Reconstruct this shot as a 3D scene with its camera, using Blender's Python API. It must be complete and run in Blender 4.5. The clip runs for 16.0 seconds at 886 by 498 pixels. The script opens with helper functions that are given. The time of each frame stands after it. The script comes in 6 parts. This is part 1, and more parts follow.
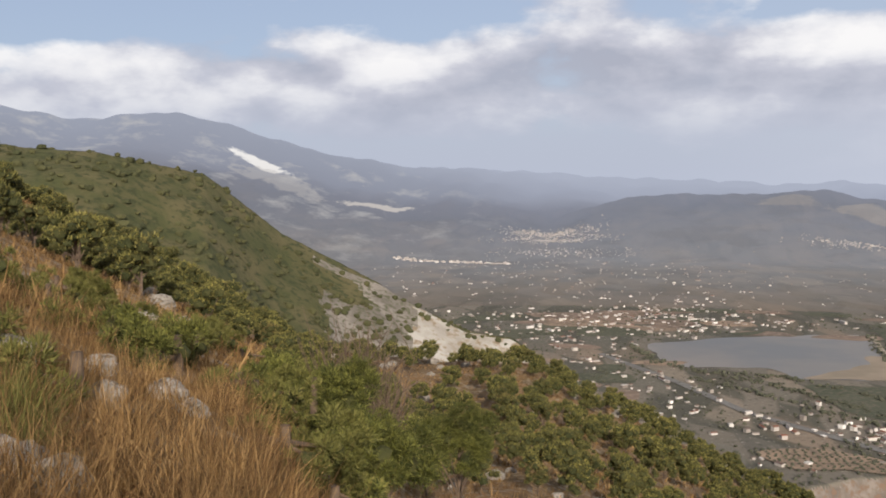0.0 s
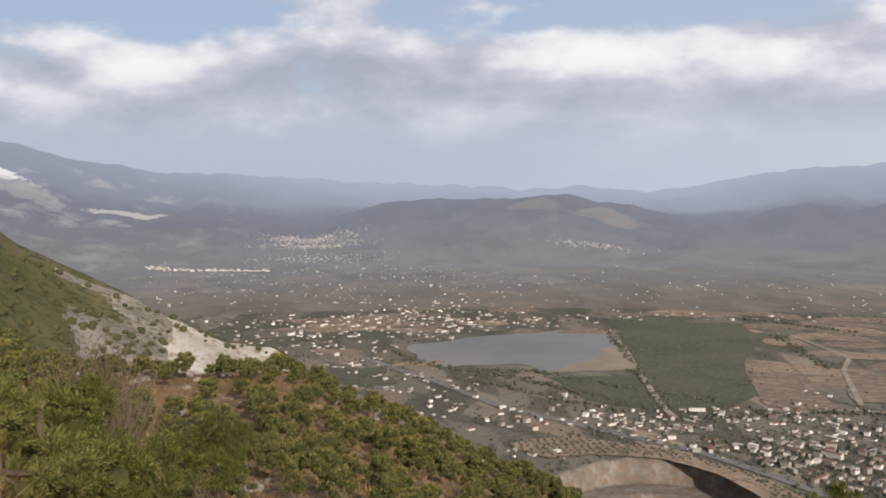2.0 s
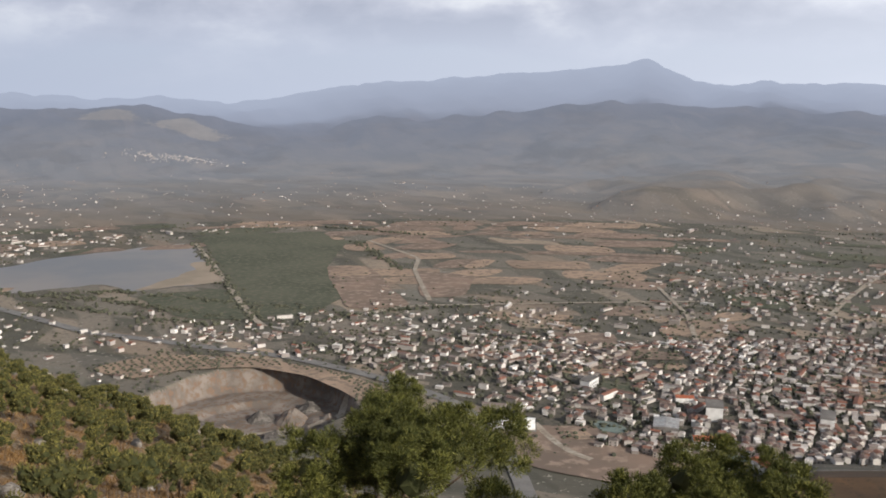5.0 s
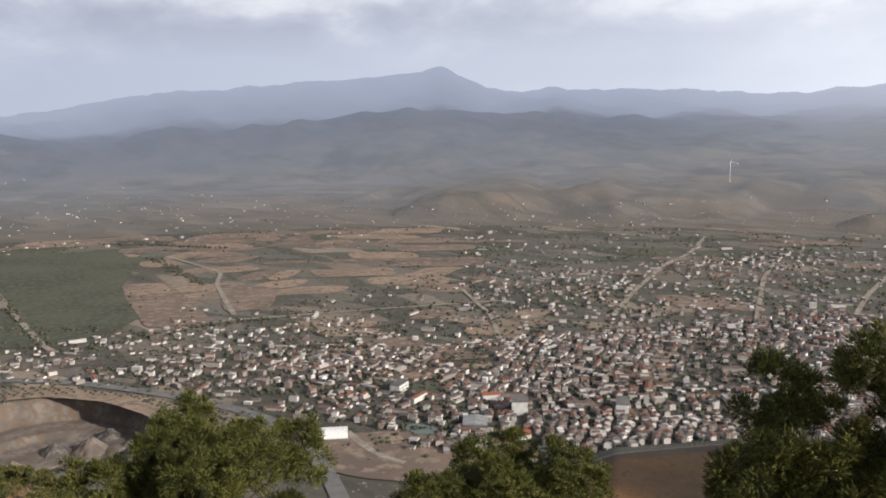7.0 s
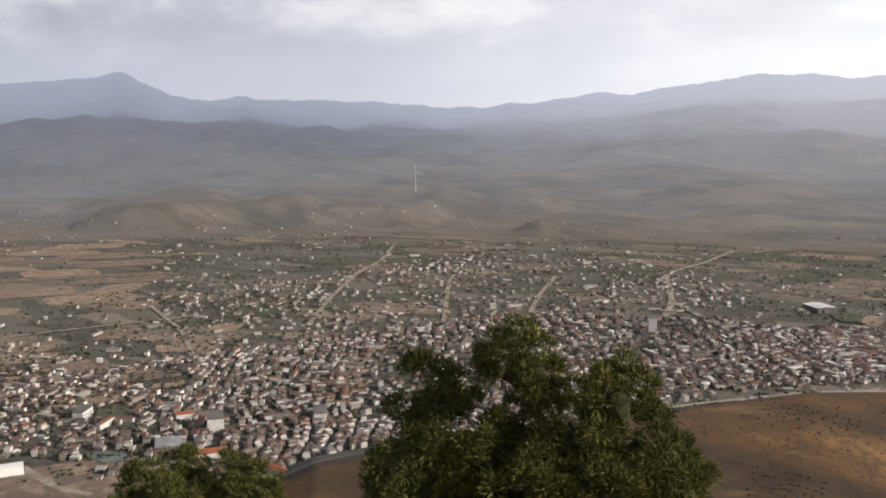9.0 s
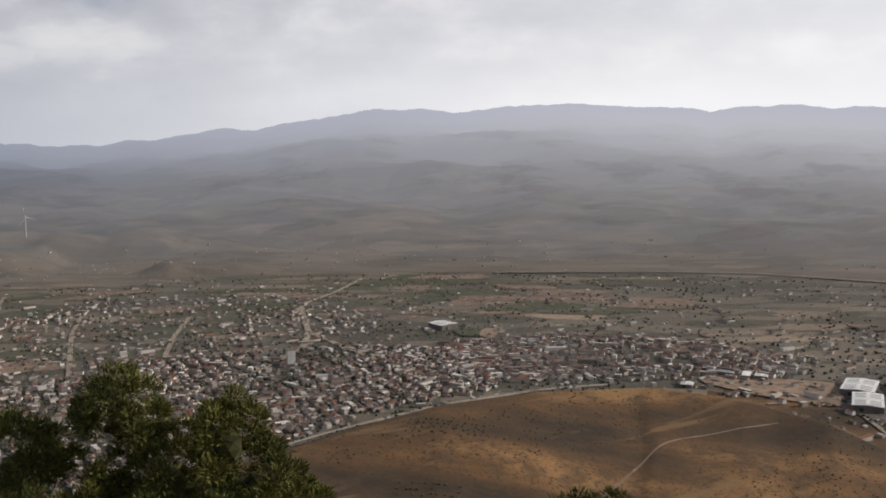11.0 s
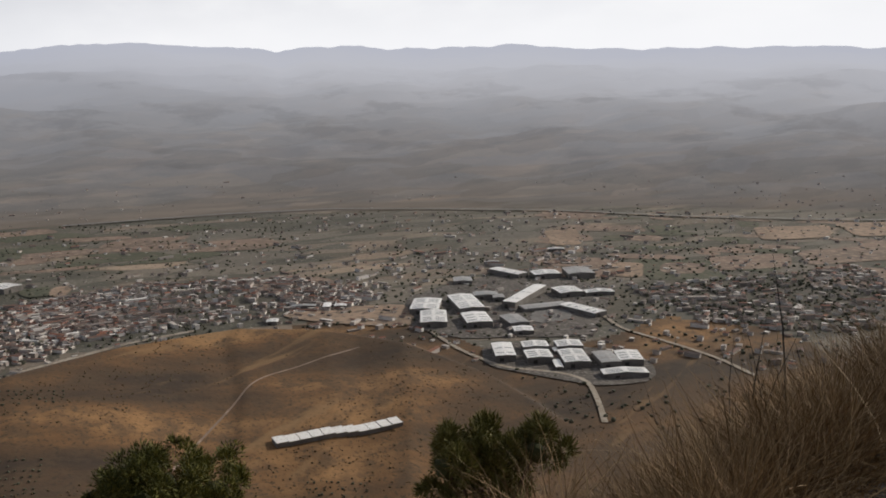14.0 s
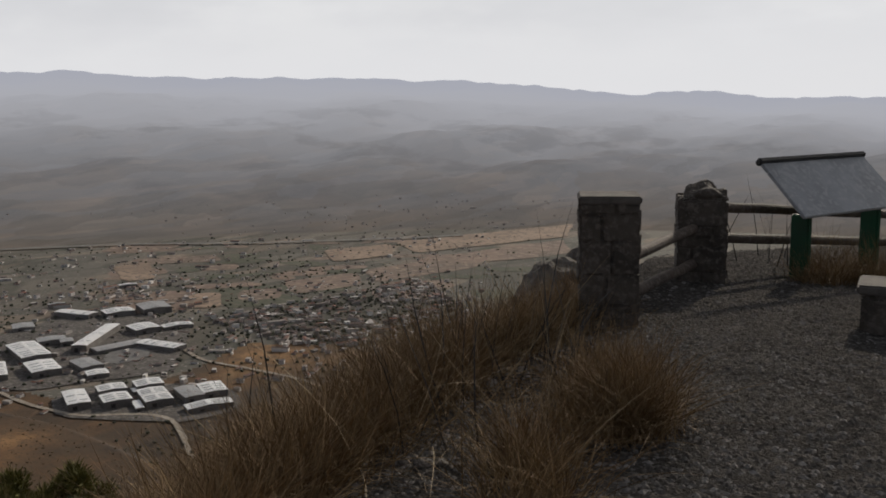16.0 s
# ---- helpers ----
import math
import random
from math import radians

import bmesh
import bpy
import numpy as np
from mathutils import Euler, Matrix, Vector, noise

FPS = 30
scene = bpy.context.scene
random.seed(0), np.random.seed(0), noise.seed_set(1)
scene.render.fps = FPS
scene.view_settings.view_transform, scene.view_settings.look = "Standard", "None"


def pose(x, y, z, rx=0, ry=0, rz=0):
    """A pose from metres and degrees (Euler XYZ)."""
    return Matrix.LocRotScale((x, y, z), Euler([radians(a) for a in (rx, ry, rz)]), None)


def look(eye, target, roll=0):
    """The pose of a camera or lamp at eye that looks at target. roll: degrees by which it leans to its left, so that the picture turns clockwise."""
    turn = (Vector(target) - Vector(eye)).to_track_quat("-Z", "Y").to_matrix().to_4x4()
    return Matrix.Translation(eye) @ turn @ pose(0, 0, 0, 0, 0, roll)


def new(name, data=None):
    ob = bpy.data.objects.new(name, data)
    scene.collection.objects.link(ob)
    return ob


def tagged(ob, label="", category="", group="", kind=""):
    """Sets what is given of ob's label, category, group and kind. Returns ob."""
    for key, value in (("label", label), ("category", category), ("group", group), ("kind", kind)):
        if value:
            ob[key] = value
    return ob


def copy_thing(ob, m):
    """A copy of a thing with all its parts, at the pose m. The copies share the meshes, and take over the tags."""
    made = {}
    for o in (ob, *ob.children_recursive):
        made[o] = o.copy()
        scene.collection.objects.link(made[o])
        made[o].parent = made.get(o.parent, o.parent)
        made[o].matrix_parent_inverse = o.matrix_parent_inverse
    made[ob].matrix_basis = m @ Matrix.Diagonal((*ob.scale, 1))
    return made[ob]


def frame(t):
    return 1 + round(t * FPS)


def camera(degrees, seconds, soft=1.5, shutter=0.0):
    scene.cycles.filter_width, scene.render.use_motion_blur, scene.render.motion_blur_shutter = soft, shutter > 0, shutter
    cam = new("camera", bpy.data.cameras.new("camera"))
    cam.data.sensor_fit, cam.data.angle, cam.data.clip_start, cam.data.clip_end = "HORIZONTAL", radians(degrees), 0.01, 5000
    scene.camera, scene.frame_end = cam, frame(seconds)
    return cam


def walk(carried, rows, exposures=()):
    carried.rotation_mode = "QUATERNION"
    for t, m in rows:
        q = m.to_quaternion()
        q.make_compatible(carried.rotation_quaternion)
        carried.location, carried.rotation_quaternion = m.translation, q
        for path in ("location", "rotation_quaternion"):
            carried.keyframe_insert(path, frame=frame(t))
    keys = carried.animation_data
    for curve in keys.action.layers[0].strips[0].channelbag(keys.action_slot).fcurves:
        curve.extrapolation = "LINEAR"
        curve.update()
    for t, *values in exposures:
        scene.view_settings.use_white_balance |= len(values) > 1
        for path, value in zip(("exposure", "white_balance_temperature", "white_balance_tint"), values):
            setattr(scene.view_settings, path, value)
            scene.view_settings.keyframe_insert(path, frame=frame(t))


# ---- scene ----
# ---- the camera and its walk ----
cam = camera(50.5, 16.0, 1.8)
PATH = [
    (0.0, pose(0.00, 0.00, 272.0, 85.90, 0.60, 4.75)),
    (0.5, pose(0.06, 0.01, 272.0, 85.98, 1.12, 3.87)),
    (1.0, pose(0.12, 0.02, 272.0, 84.85, 1.32, -0.72)),
    (1.5, pose(0.19, 0.03, 272.0, 86.68, 1.03, -5.34)),
    (2.0, pose(0.25, 0.04, 272.0, 86.07, 0.76, -9.87)),
    (2.5, pose(0.29, 0.04, 272.0, 85.97, 0.53, -16.36)),
    (3.0, pose(0.33, 0.04, 272.0, 85.05, -0.12, -21.62)),
    (3.5, pose(0.36, 0.05, 272.0, 83.54, -0.40, -24.96)),
    (4.0, pose(0.40, 0.05, 272.0, 81.53, -0.52, -26.49)),
    (4.2, pose(0.42, 0.03, 272.0, 81.18, -0.40, -28.83)),
    (6.3, pose(0.66, -0.13, 272.0, 81.55, -0.56, -39.30)),
    (6.5, pose(0.68, -0.15, 272.0, 81.85, -0.61, -40.81)),
    (7.0, pose(0.73, -0.27, 272.0, 81.03, 0.55, -46.94)),
    (7.5, pose(0.77, -0.38, 272.0, 82.00, -0.18, -55.34)),
    (8.0, pose(0.82, -0.50, 272.0, 81.87, 0.57, -59.91)),
    (8.5, pose(0.85, -0.61, 272.0, 82.40, -2.64, -61.51)),
    (9.0, pose(0.89, -0.72, 272.0, 81.68, -0.62, -65.50)),
    (9.5, pose(0.92, -0.84, 272.0, 81.88, -0.82, -72.55)),
    (10.0, pose(0.95, -0.95, 272.0, 81.35, -0.13, -79.81)),
    (10.2, pose(0.95, -0.98, 272.0, 81.84, 0.21, -80.52)),
    (12.3, pose(0.92, -1.32, 272.0, 82.92, -0.68, -102.75)),
    (12.5, pose(0.92, -1.35, 272.0, 81.64, -0.98, -103.63)),
    (13.0, pose(0.90, -1.40, 272.0, 80.33, 1.53, -110.25)),
    (13.5, pose(0.89, -1.45, 272.0, 81.21, 0.31, -109.18)),
    (14.0, pose(0.87, -1.50, 272.0, 79.95, 1.07, -113.51)),
    (14.5, pose(0.85, -1.55, 272.0, 79.83, 1.04, -113.84)),
    (15.0, pose(0.80, -1.65, 272.0, 82.45, 3.02, -118.90)),
    (15.5, pose(0.72, -1.75, 272.0, 82.12, -0.95, -131.35)),
    (16.0, pose(0.60, -1.82, 272.0, 81.28, 0.72, -139.23)),
]
EXPOSURE = [(0.0, 0.05, 6400, 12), (3.0, 0.0, 6300, 12), (4.0, 0.08, 6200, 11), (7.0, 0.0, 6100, 11), (9.0, -0.1, 6350, 12), (10.2, -0.2, 6350, 12), (12.4, -0.85, 6400, 12), (13.4, -0.6, 6300, 11), (14.5, -0.4, 6350, 11), (15.3, -0.58, 6350, 11), (16.0, -0.75, 6350, 11)]
walk(cam, PATH, EXPOSURE)

# ---- world, sun ----
SUN_AZ, SUN_EL = 168.0, 24.0  # degrees clockwise from +y, above the horizon
sun_way = Vector((math.sin(radians(SUN_AZ)) * math.cos(radians(SUN_EL)), math.cos(radians(SUN_AZ)) * math.cos(radians(SUN_EL)), math.sin(radians(SUN_EL))))
sun = new("sun", bpy.data.lights.new("sun", "SUN"))
sun.data.energy, sun.data.angle, sun.data.color = 4.6, radians(1.5), (1.0, 0.88, 0.72)
sun.matrix_world = look(sun_way * 100, (0, 0, 0))


class Nodes:
    """A short way to write node trees."""

    def __init__(self, tree):
        self.tree = tree
        tree.nodes.clear()

    def add(self, kind, **sets):
        n = self.tree.nodes.new(kind)
        for key, value in sets.items():
            setattr(n, key, value)
        return n

    def link(self, a, b):
        self.tree.links.new(a, b)

    def put(self, socket, value):
        if hasattr(value, "is_output"):
            self.link(value, socket)
        else:
            socket.default_value = value

    def math(self, op, a, b=0.0, c=0.0, clamp=False):
        n = self.add("ShaderNodeMath", operation=op, use_clamp=clamp)
        for s, v in zip(n.inputs, (a, b, c)):
            self.put(s, v)
        return n.outputs[0]

    def noise(self, vector, scale, detail=4.0, rough=0.55, lacunarity=2.0):
        n = self.add("ShaderNodeTexNoise")
        self.link(vector, n.inputs["Vector"])
        n.inputs["Scale"].default_value, n.inputs["Detail"].default_value, n.inputs["Roughness"].default_value = scale, detail, rough
        return n.outputs["Fac"]

    def ramp(self, fac, *stops):
        n = self.add("ShaderNodeValToRGB")
        e = n.color_ramp.elements
        while len(e) < len(stops):
            e.new(0.5)
        for one, (at, col) in zip(e, stops):
            one.position = at
            one.color = (*col, 1) if isinstance(col, tuple) else (col, col, col, 1)
        self.put(n.inputs[0], fac)
        return n.outputs[0]

    def mix(self, fac, a, b):
        n = self.add("ShaderNodeMix", data_type="RGBA")
        self.put(n.inputs[0], fac)
        for s, v in ((n.inputs[6], a), (n.inputs[7], b)):
            self.put(s, (*v, 1) if isinstance(v, tuple) else v)
        return n.outputs[2]

    def mapped(self, vector, scale=(1, 1, 1), turn=0.0, shift=(0, 0, 0)):
        n = self.add("ShaderNodeMapping")
        self.link(vector, n.inputs[0])
        n.inputs["Scale"].default_value, n.inputs["Rotation"].default_value, n.inputs["Location"].default_value = scale, (0, 0, turn), shift
        return n.outputs[0]


def make_world():
    world = bpy.data.worlds.new("sky")
    scene.world = world
    world.use_nodes = True
    n = Nodes(world.node_tree)
    way = n.add("ShaderNodeTexCoord").outputs["Generated"]
    parts = n.add("ShaderNodeSeparateXYZ")
    n.link(way, parts.inputs[0])
    up = parts.outputs[2]
    sky = n.add("ShaderNodeTexSky", sky_type="NISHITA", sun_disc=False)
    sky.sun_elevation, sky.sun_rotation, sky.altitude, sky.dust_density = radians(SUN_EL), radians(SUN_AZ), 1000, 2.5
    blue = n.add("ShaderNodeMix", data_type="RGBA", blend_type="MULTIPLY")
    blue.inputs[0].default_value = 1.0
    n.link(sky.outputs[0], blue.inputs[6])
    blue.inputs[7].default_value = (0.085, 0.085, 0.085, 1)
    # how near a direction lies to the sun's side
    side = n.add("ShaderNodeVectorMath", operation="DOT_PRODUCT")
    n.link(way, side.inputs[0])
    side.inputs[1].default_value = (math.sin(radians(150)), math.cos(radians(150)), 0.0)
    sunward = n.math("MULTIPLY_ADD", side.outputs["Value"], 0.5, 0.5, clamp=True)
    # heaped clouds: a belt of them low in the sky, more overhead; their tops catch the light
    tall = n.mapped(way, (1.0, 1.0, 2.1))
    above = n.mapped(way, (1.0, 1.0, 2.1), 0.0, (0.0, 0.0, 0.075))
    heap, over = n.noise(tall, 4.2, 9.0, 0.53), n.noise(above, 4.2, 9.0, 0.53)
    veil = n.noise(n.mapped(way, (1.0, 1.0, 5.0)), 2.2, 6.0, 0.55)
    belt = n.ramp(up, (0.03, 0.08), (0.07, 0.34), (0.12, 0.30), (0.165, 0.1), (0.21, 0.16), (0.4, 0.22))
    cover = n.math("ADD", n.math("ADD", heap, belt), n.math("MULTIPLY", sunward, 0.22))
    mask = n.ramp(cover, (0.64, 0.0), (0.72, 0.9), (0.8, 1.0))
    lit = n.math("MULTIPLY_ADD", n.math("SUBTRACT", heap, over), 2.6, 0.5)
    lit = n.math("ADD", lit, n.math("MULTIPLY_ADD", veil, 0.5, -0.25))
    tone = n.ramp(lit, (0.22, (0.41, 0.43, 0.50)), (0.5, (0.56, 0.57, 0.63)), (0.72, (0.80, 0.80, 0.81)), (0.9, (0.92, 0.91, 0.89)))
    glare = n.ramp(sunward, (0.35, 0.0), (0.62, 0.35), (0.8, 0.62), (1.0, 0.8))
    bright = n.mix(glare, tone, n.mix(veil, (1.0, 1.0, 1.01), (1.65, 1.64, 1.6)))
    dull = n.mix(0.6, blue.outputs[2], n.mix(sunward, (0.44, 0.51, 0.66), (0.9, 0.92, 0.96)))
    clouds = n.mix(mask, dull, bright)
    # pale air low over the horizon
    hazy = n.mix(n.ramp(sunward, (0.1, 0.0), (0.5, 0.25), (0.8, 1.0)), (0.47, 0.51, 0.60), (1.28, 1.27, 1.26))
    low = n.ramp(up, (0.0, 1.0), (0.045, 0.85), (0.09, 0.25), (0.13, 0.0))
    shown = n.mix(low, clouds, hazy)
    # grey cloud added overhead, out of view, to weaken the ambient light
    shown = n.mix(n.ramp(up, (0.28, 0.0), (0.6, 0.75), (1.0, 0.9)), shown, (0.14, 0.15, 0.17))
    back = n.add("ShaderNodeBackground")
    n.link(shown, back.inputs[0])
    back.inputs[1].default_value = 1.0
    n.link(back.outputs[0], n.add("ShaderNodeOutputWorld").inputs[0])


make_world()

# ---- materials ----


def surface(name, build, rough=0.85, bump=0.0, bump_scale=1.0, metal=0.0, spec=0.3):
    """A material: build(n, place) gives the colour; noise relief on top."""
    m = bpy.data.materials.new(name)
    m.use_nodes = True
    n = Nodes(m.node_tree)
    place = n.add("ShaderNodeNewGeometry").outputs["Position"]
    b = n.add("ShaderNodeBsdfPrincipled")
    n.put(b.inputs["Base Color"], build(n, place))
    n.put(b.inputs["Roughness"], rough)
    b.inputs["Metallic"].default_value = metal
    b.inputs["Specular IOR Level"].default_value = spec
    if bump:
        k = n.add("ShaderNodeBump")
        k.inputs["Strength"].default_value, k.inputs["Distance"].default_value = 1.0, bump
        n.link(n.noise(place, bump_scale, 5.0, 0.6), k.inputs["Height"])
        n.link(k.outputs[0], b.inputs["Normal"])
    n.link(b.outputs[0], n.add("ShaderNodeOutputMaterial").inputs[0])
    return m


def two_tone(a, b, scale, c=None, fine=8.0, lo=0.4, hi=0.6):
    """Patches of a and b of 1/scale metres, with a finer grain, and c as specks."""

    def build(n, place):
        col = n.mix(n.ramp(n.noise(place, scale, 5.0, 0.6), (lo, 0.0), (hi, 1.0)), a, b)
        if c:
            col = n.mix(n.ramp(n.noise(place, scale * fine, 3.0, 0.6), (0.5, 0.0), (0.62, 1.0)), col, c)
        return col

    return build


def fields_colour(n, place):
    """Small farmed strips: stretched cells of many dull greens and ochres."""
    bent = n.add("ShaderNodeVectorMath", operation="ADD")
    n.link(place, bent.inputs[0])
    wob = n.add("ShaderNodeTexNoise")
    n.link(place, wob.inputs["Vector"])
    wob.inputs["Scale"].default_value = 0.004
    sc = n.add("ShaderNodeVectorMath", operation="SCALE")
    n.link(wob.outputs["Color"], sc.inputs[0])
    sc.inputs[3].default_value = 130.0
    n.link(sc.outputs[0], bent.inputs[1])
    cell = n.add("ShaderNodeTexVoronoi", feature="F1", distance="CHEBYCHEV")
    n.link(n.mapped(bent.outputs[0], (0.021, 0.0075, 0), radians(-62)), cell.inputs["Vector"])
    cell.inputs["Scale"].default_value = 1.0
    pick = n.add("ShaderNodeSeparateColor")
    n.link(cell.outputs["Color"], pick.inputs[0])
    col = n.ramp(pick.outputs[0], (0.0, (0.098, 0.092, 0.076)), (0.25, (0.168, 0.155, 0.127)), (0.45, (0.22, 0.19, 0.155)), (0.6, (0.12, 0.112, 0.096)), (0.75, (0.31, 0.235, 0.175)), (0.88, (0.17, 0.16, 0.135)), (1.0, (0.40, 0.31, 0.23)))
    wide = n.ramp(n.noise(place, 0.0016, 4.0, 0.5), (0.42, 0.0), (0.6, 1.0))
    col = n.mix(n.math("MULTIPLY", wide, 0.45), col, (0.11, 0.112, 0.098))
    edge = n.ramp(cell.outputs["Distance"], (0.40, 0.0), (0.52, 0.7))
    col = n.mix(edge, col, (0.06, 0.062, 0.048))
    dots = n.ramp(n.noise(place, 0.11, 4.0, 0.75), (0.54, 0.0), (0.64, 0.7))
    col = n.mix(dots, col, (0.06, 0.064, 0.048))
    specks = n.ramp(n.noise(n.mapped(place, (1, 1, 1), 0, (300, 90, 0)), 0.16, 3.0, 0.7), (0.62, 0.0), (0.66, 0.9))
    col = n.mix(specks, col, (0.36, 0.33, 0.29))
    return n.mix(n.ramp(n.noise(place, 0.025, 4.0, 0.6), (0.4, 0.0), (0.75, 0.4)), col, (0.14, 0.125, 0.104))


def dry_hill_colour(n, place):
    """Dry grass in long swathes of ochre and brown, with dark scrub in specks and a few straw-bright bands."""
    bent = n.mapped(place, (1.0, 0.42, 1.0), radians(28))
    col = n.ramp(n.noise(bent, 0.0105, 6.0, 0.55), (0.38, (0.050, 0.036, 0.026)), (0.48, (0.095, 0.058, 0.032)), (0.56, (0.165, 0.092, 0.042)), (0.66, (0.30, 0.17, 0.075)))
    col = n.mix(n.ramp(n.noise(place, 0.045, 5.0, 0.65), (0.47, 0.0), (0.62, 0.7)), col, (0.085, 0.058, 0.036))
    col = n.mix(n.ramp(n.noise(place, 0.3, 3.0, 0.7), (0.55, 0.0), (0.63, 0.75)), col, (0.048, 0.038, 0.024))
    return n.mix(n.ramp(n.noise(n.mapped(bent, (0.35, 2.2, 1)), 0.02, 4.0, 0.6), (0.6, 0.0), (0.68, 0.55)), col, (0.27, 0.17, 0.085))


def pine_colour(n, place):
    """Olive needles: each spray its own tone, whole crowns yellower or darker, some browned."""
    pick = n.add("ShaderNodeNewGeometry").outputs["Random Per Island"]
    col = n.ramp(pick, (0.0, (0.05, 0.05, 0.016)), (0.4, (0.13, 0.123, 0.032)), (0.75, (0.21, 0.19, 0.052)), (1.0, (0.32, 0.28, 0.085)))
    col = n.mix(n.ramp(n.noise(place, 0.22, 3.0, 0.6), (0.42, 0.0), (0.62, 0.5)), col, (0.062, 0.066, 0.022))
    return n.mix(n.ramp(n.noise(n.mapped(place, (1, 1, 1), 0, (40, 9, 0)), 0.3, 3.0, 0.6), (0.56, 0.0), (0.7, 0.5)), col, (0.125, 0.085, 0.040))


M = {}
M["fields"] = surface("farmland", fields_colour, 0.95)
M["scrub"] = surface("dry_scrub_slope", two_tone((0.27, 0.155, 0.066), (0.12, 0.082, 0.038), 0.14, (0.30, 0.24, 0.17), 11.0), 0.95, 0.15, 1.2)
M["tan"] = surface("dry_grass_hill", dry_hill_colour, 0.95, 0.5, 0.12)
M["pale_rock"] = surface("quarried_pale_rock", two_tone((0.46, 0.44, 0.41), (0.32, 0.295, 0.26), 0.03, (0.26, 0.205, 0.14), 5.0), 0.9, 0.8, 0.12)
M["pit_rock"] = surface("pit_wall_rock", two_tone((0.235, 0.205, 0.18), (0.135, 0.115, 0.10), 0.05, (0.18, 0.125, 0.09), 4.0), 0.9, 0.8, 0.1)
M["garden"] = surface("garden_ground", two_tone((0.085, 0.08, 0.066), (0.125, 0.11, 0.093), 0.05, (0.055, 0.06, 0.042), 6.0), 0.95)
M["gravel"] = surface("path_gravel", two_tone((0.062, 0.057, 0.052), (0.036, 0.033, 0.03), 2.2, (0.12, 0.11, 0.10), 12.0), 1.0, 0.03, 45.0, spec=0.02)
M["pine"] = surface("pine_needles", pine_colour, 0.85)
M["spur"] = surface("green_scrub_spur", two_tone((0.068, 0.074, 0.030), (0.115, 0.102, 0.050), 0.03, (0.045, 0.052, 0.022), 6.0), 0.95, 0.8, 0.3)
M["grey_rock"] = surface("grey_spur_cliff", two_tone((0.26, 0.235, 0.21), (0.16, 0.145, 0.125), 0.05, (0.10, 0.10, 0.06), 5.0), 0.9, 1.0, 0.1)

# ---- the ground: one sheet from the hilltop to the far hills ----


def table(*pairs):
    xs, ys = zip(*pairs)
    return lambda a: np.interp(a, xs, ys)


# by bearing: how high the near slope's brow stands (degrees), and how far off
BROW = table((-180, 4), (-120, 6), (-60, 3), (-31, -0.5), (-25.8, -3.6), (-18.6, -7.2), (-13.9, -10.0), (-4, -10.9), (0.2, -11.0), (7.4, -14.4), (14.4, -17.8), (24.3, -22.3), (35, -26), (60, -30), (90, -33), (105, -33), (117, -33), (122, -30), (126, -26.5), (130, -23.5), (136, -19), (142, -15.6), (147, -13), (153, -9.0), (165, -7.7), (180, -6))
BROW_AT = table((-180, 60), (-60, 250), (-31, 260), (-13, 170), (0, 160), (24, 150), (35, 60), (60, 25), (90, 18), (105, 9), (119, 5.5), (126, 5), (130, 5.5), (136, 6.5), (142, 7.5), (147, 9), (153, 10.5), (165, 14), (180, 40))
SPUR = table((-180, -30), (-70, 0), (-45, 3.2), (-26, 1.9), (-20, 0.6), (-15.6, -3.0), (-12.6, -4.6), (-10, -6.0), (-8.5, -7.0), (-4.5, -9.1), (-1.7, -9.5), (1, -11.5), (4, -15), (9, -25), (180, -30))
TAN = table((-180, -40), (38, -40), (46, -26), (53.8, -22.9), (57.7, -21.4), (66, -20.0), (72, -19.1), (77.6, -18.1), (82, -16.9), (87.5, -15.6), (94, -14.8), (100.7, -14.3), (106, -14.7), (111, -15.6), (116, -17.6), (120, -19.8), (126, -23), (132, -30), (140, -40), (180, -40))
TAN_AT = table((53, 560), (77, 650), (87, 750), (100, 880), (104, 880), (108, 868), (112, 836), (116, 800), (120, 740), (126, 660))
TAN_END = table((44, 560), (77, 720), (87, 880), (100, 1000), (106, 1090), (111, 1100), (115, 960), (118, 900), (124, 1000), (127, 1090), (133, 1060), (140, 900))
SKYLINE = table((-180, 2), (-60, 5), (-35, 4.2), (-30, 4.3), (-26, 3.8), (-22.8, 4.1), (-19, 3.7), (-15.4, 2.9), (-11, 1.5), (-4, 0.8), (3, 0.3), (10, -0.2), (18, -0.5), (22, -0.6), (25, -0.3), (27.8, 0.2), (31, 0.6), (35.4, 1.0), (38, 0.95), (44, 1.45), (45.6, 1.55), (46.8, 1.95), (48, 1.5), (49.6, 0.8), (52.5, 0.55), (53.7, 0.8), (55, 0.5), (60, 0.35), (68, 0.3), (73, 0.8), (77, 1.2), (78.5, 1.5), (83.7, 2.2), (89, 2.15), (91.7, 2.45), (96.4, 2.45), (102.6, 2.25), (103.9, 1.9), (106.3, 2.2), (112.4, 2.0), (119, 2.0), (124, 1.75), (131, 1.5), (134.4, 1.7), (139.8, 1.3), (145, 0.95), (150, 0.6), (164, -0.1), (180, 0.3))
RISE = table((-180, 2400), (-25, 2700), (-5, 3200), (45, 3200), (58, 2600), (75, 2300), (180, 2200))
RIDGE = table((-180, -1), (-12, -4), (1, -2.6), (5, -1.4), (8, -0.9), (10.4, -0.75), (15.6, -0.7), (20, -1.2), (25.7, -2.2), (27.6, -2.4), (30, -1.5), (34, -1.4), (38, -1.1), (44, -0.6), (46.5, -0.4), (52, -0.7), (58, -1.1), (64, -1.2), (75, -2.4), (180, -5))
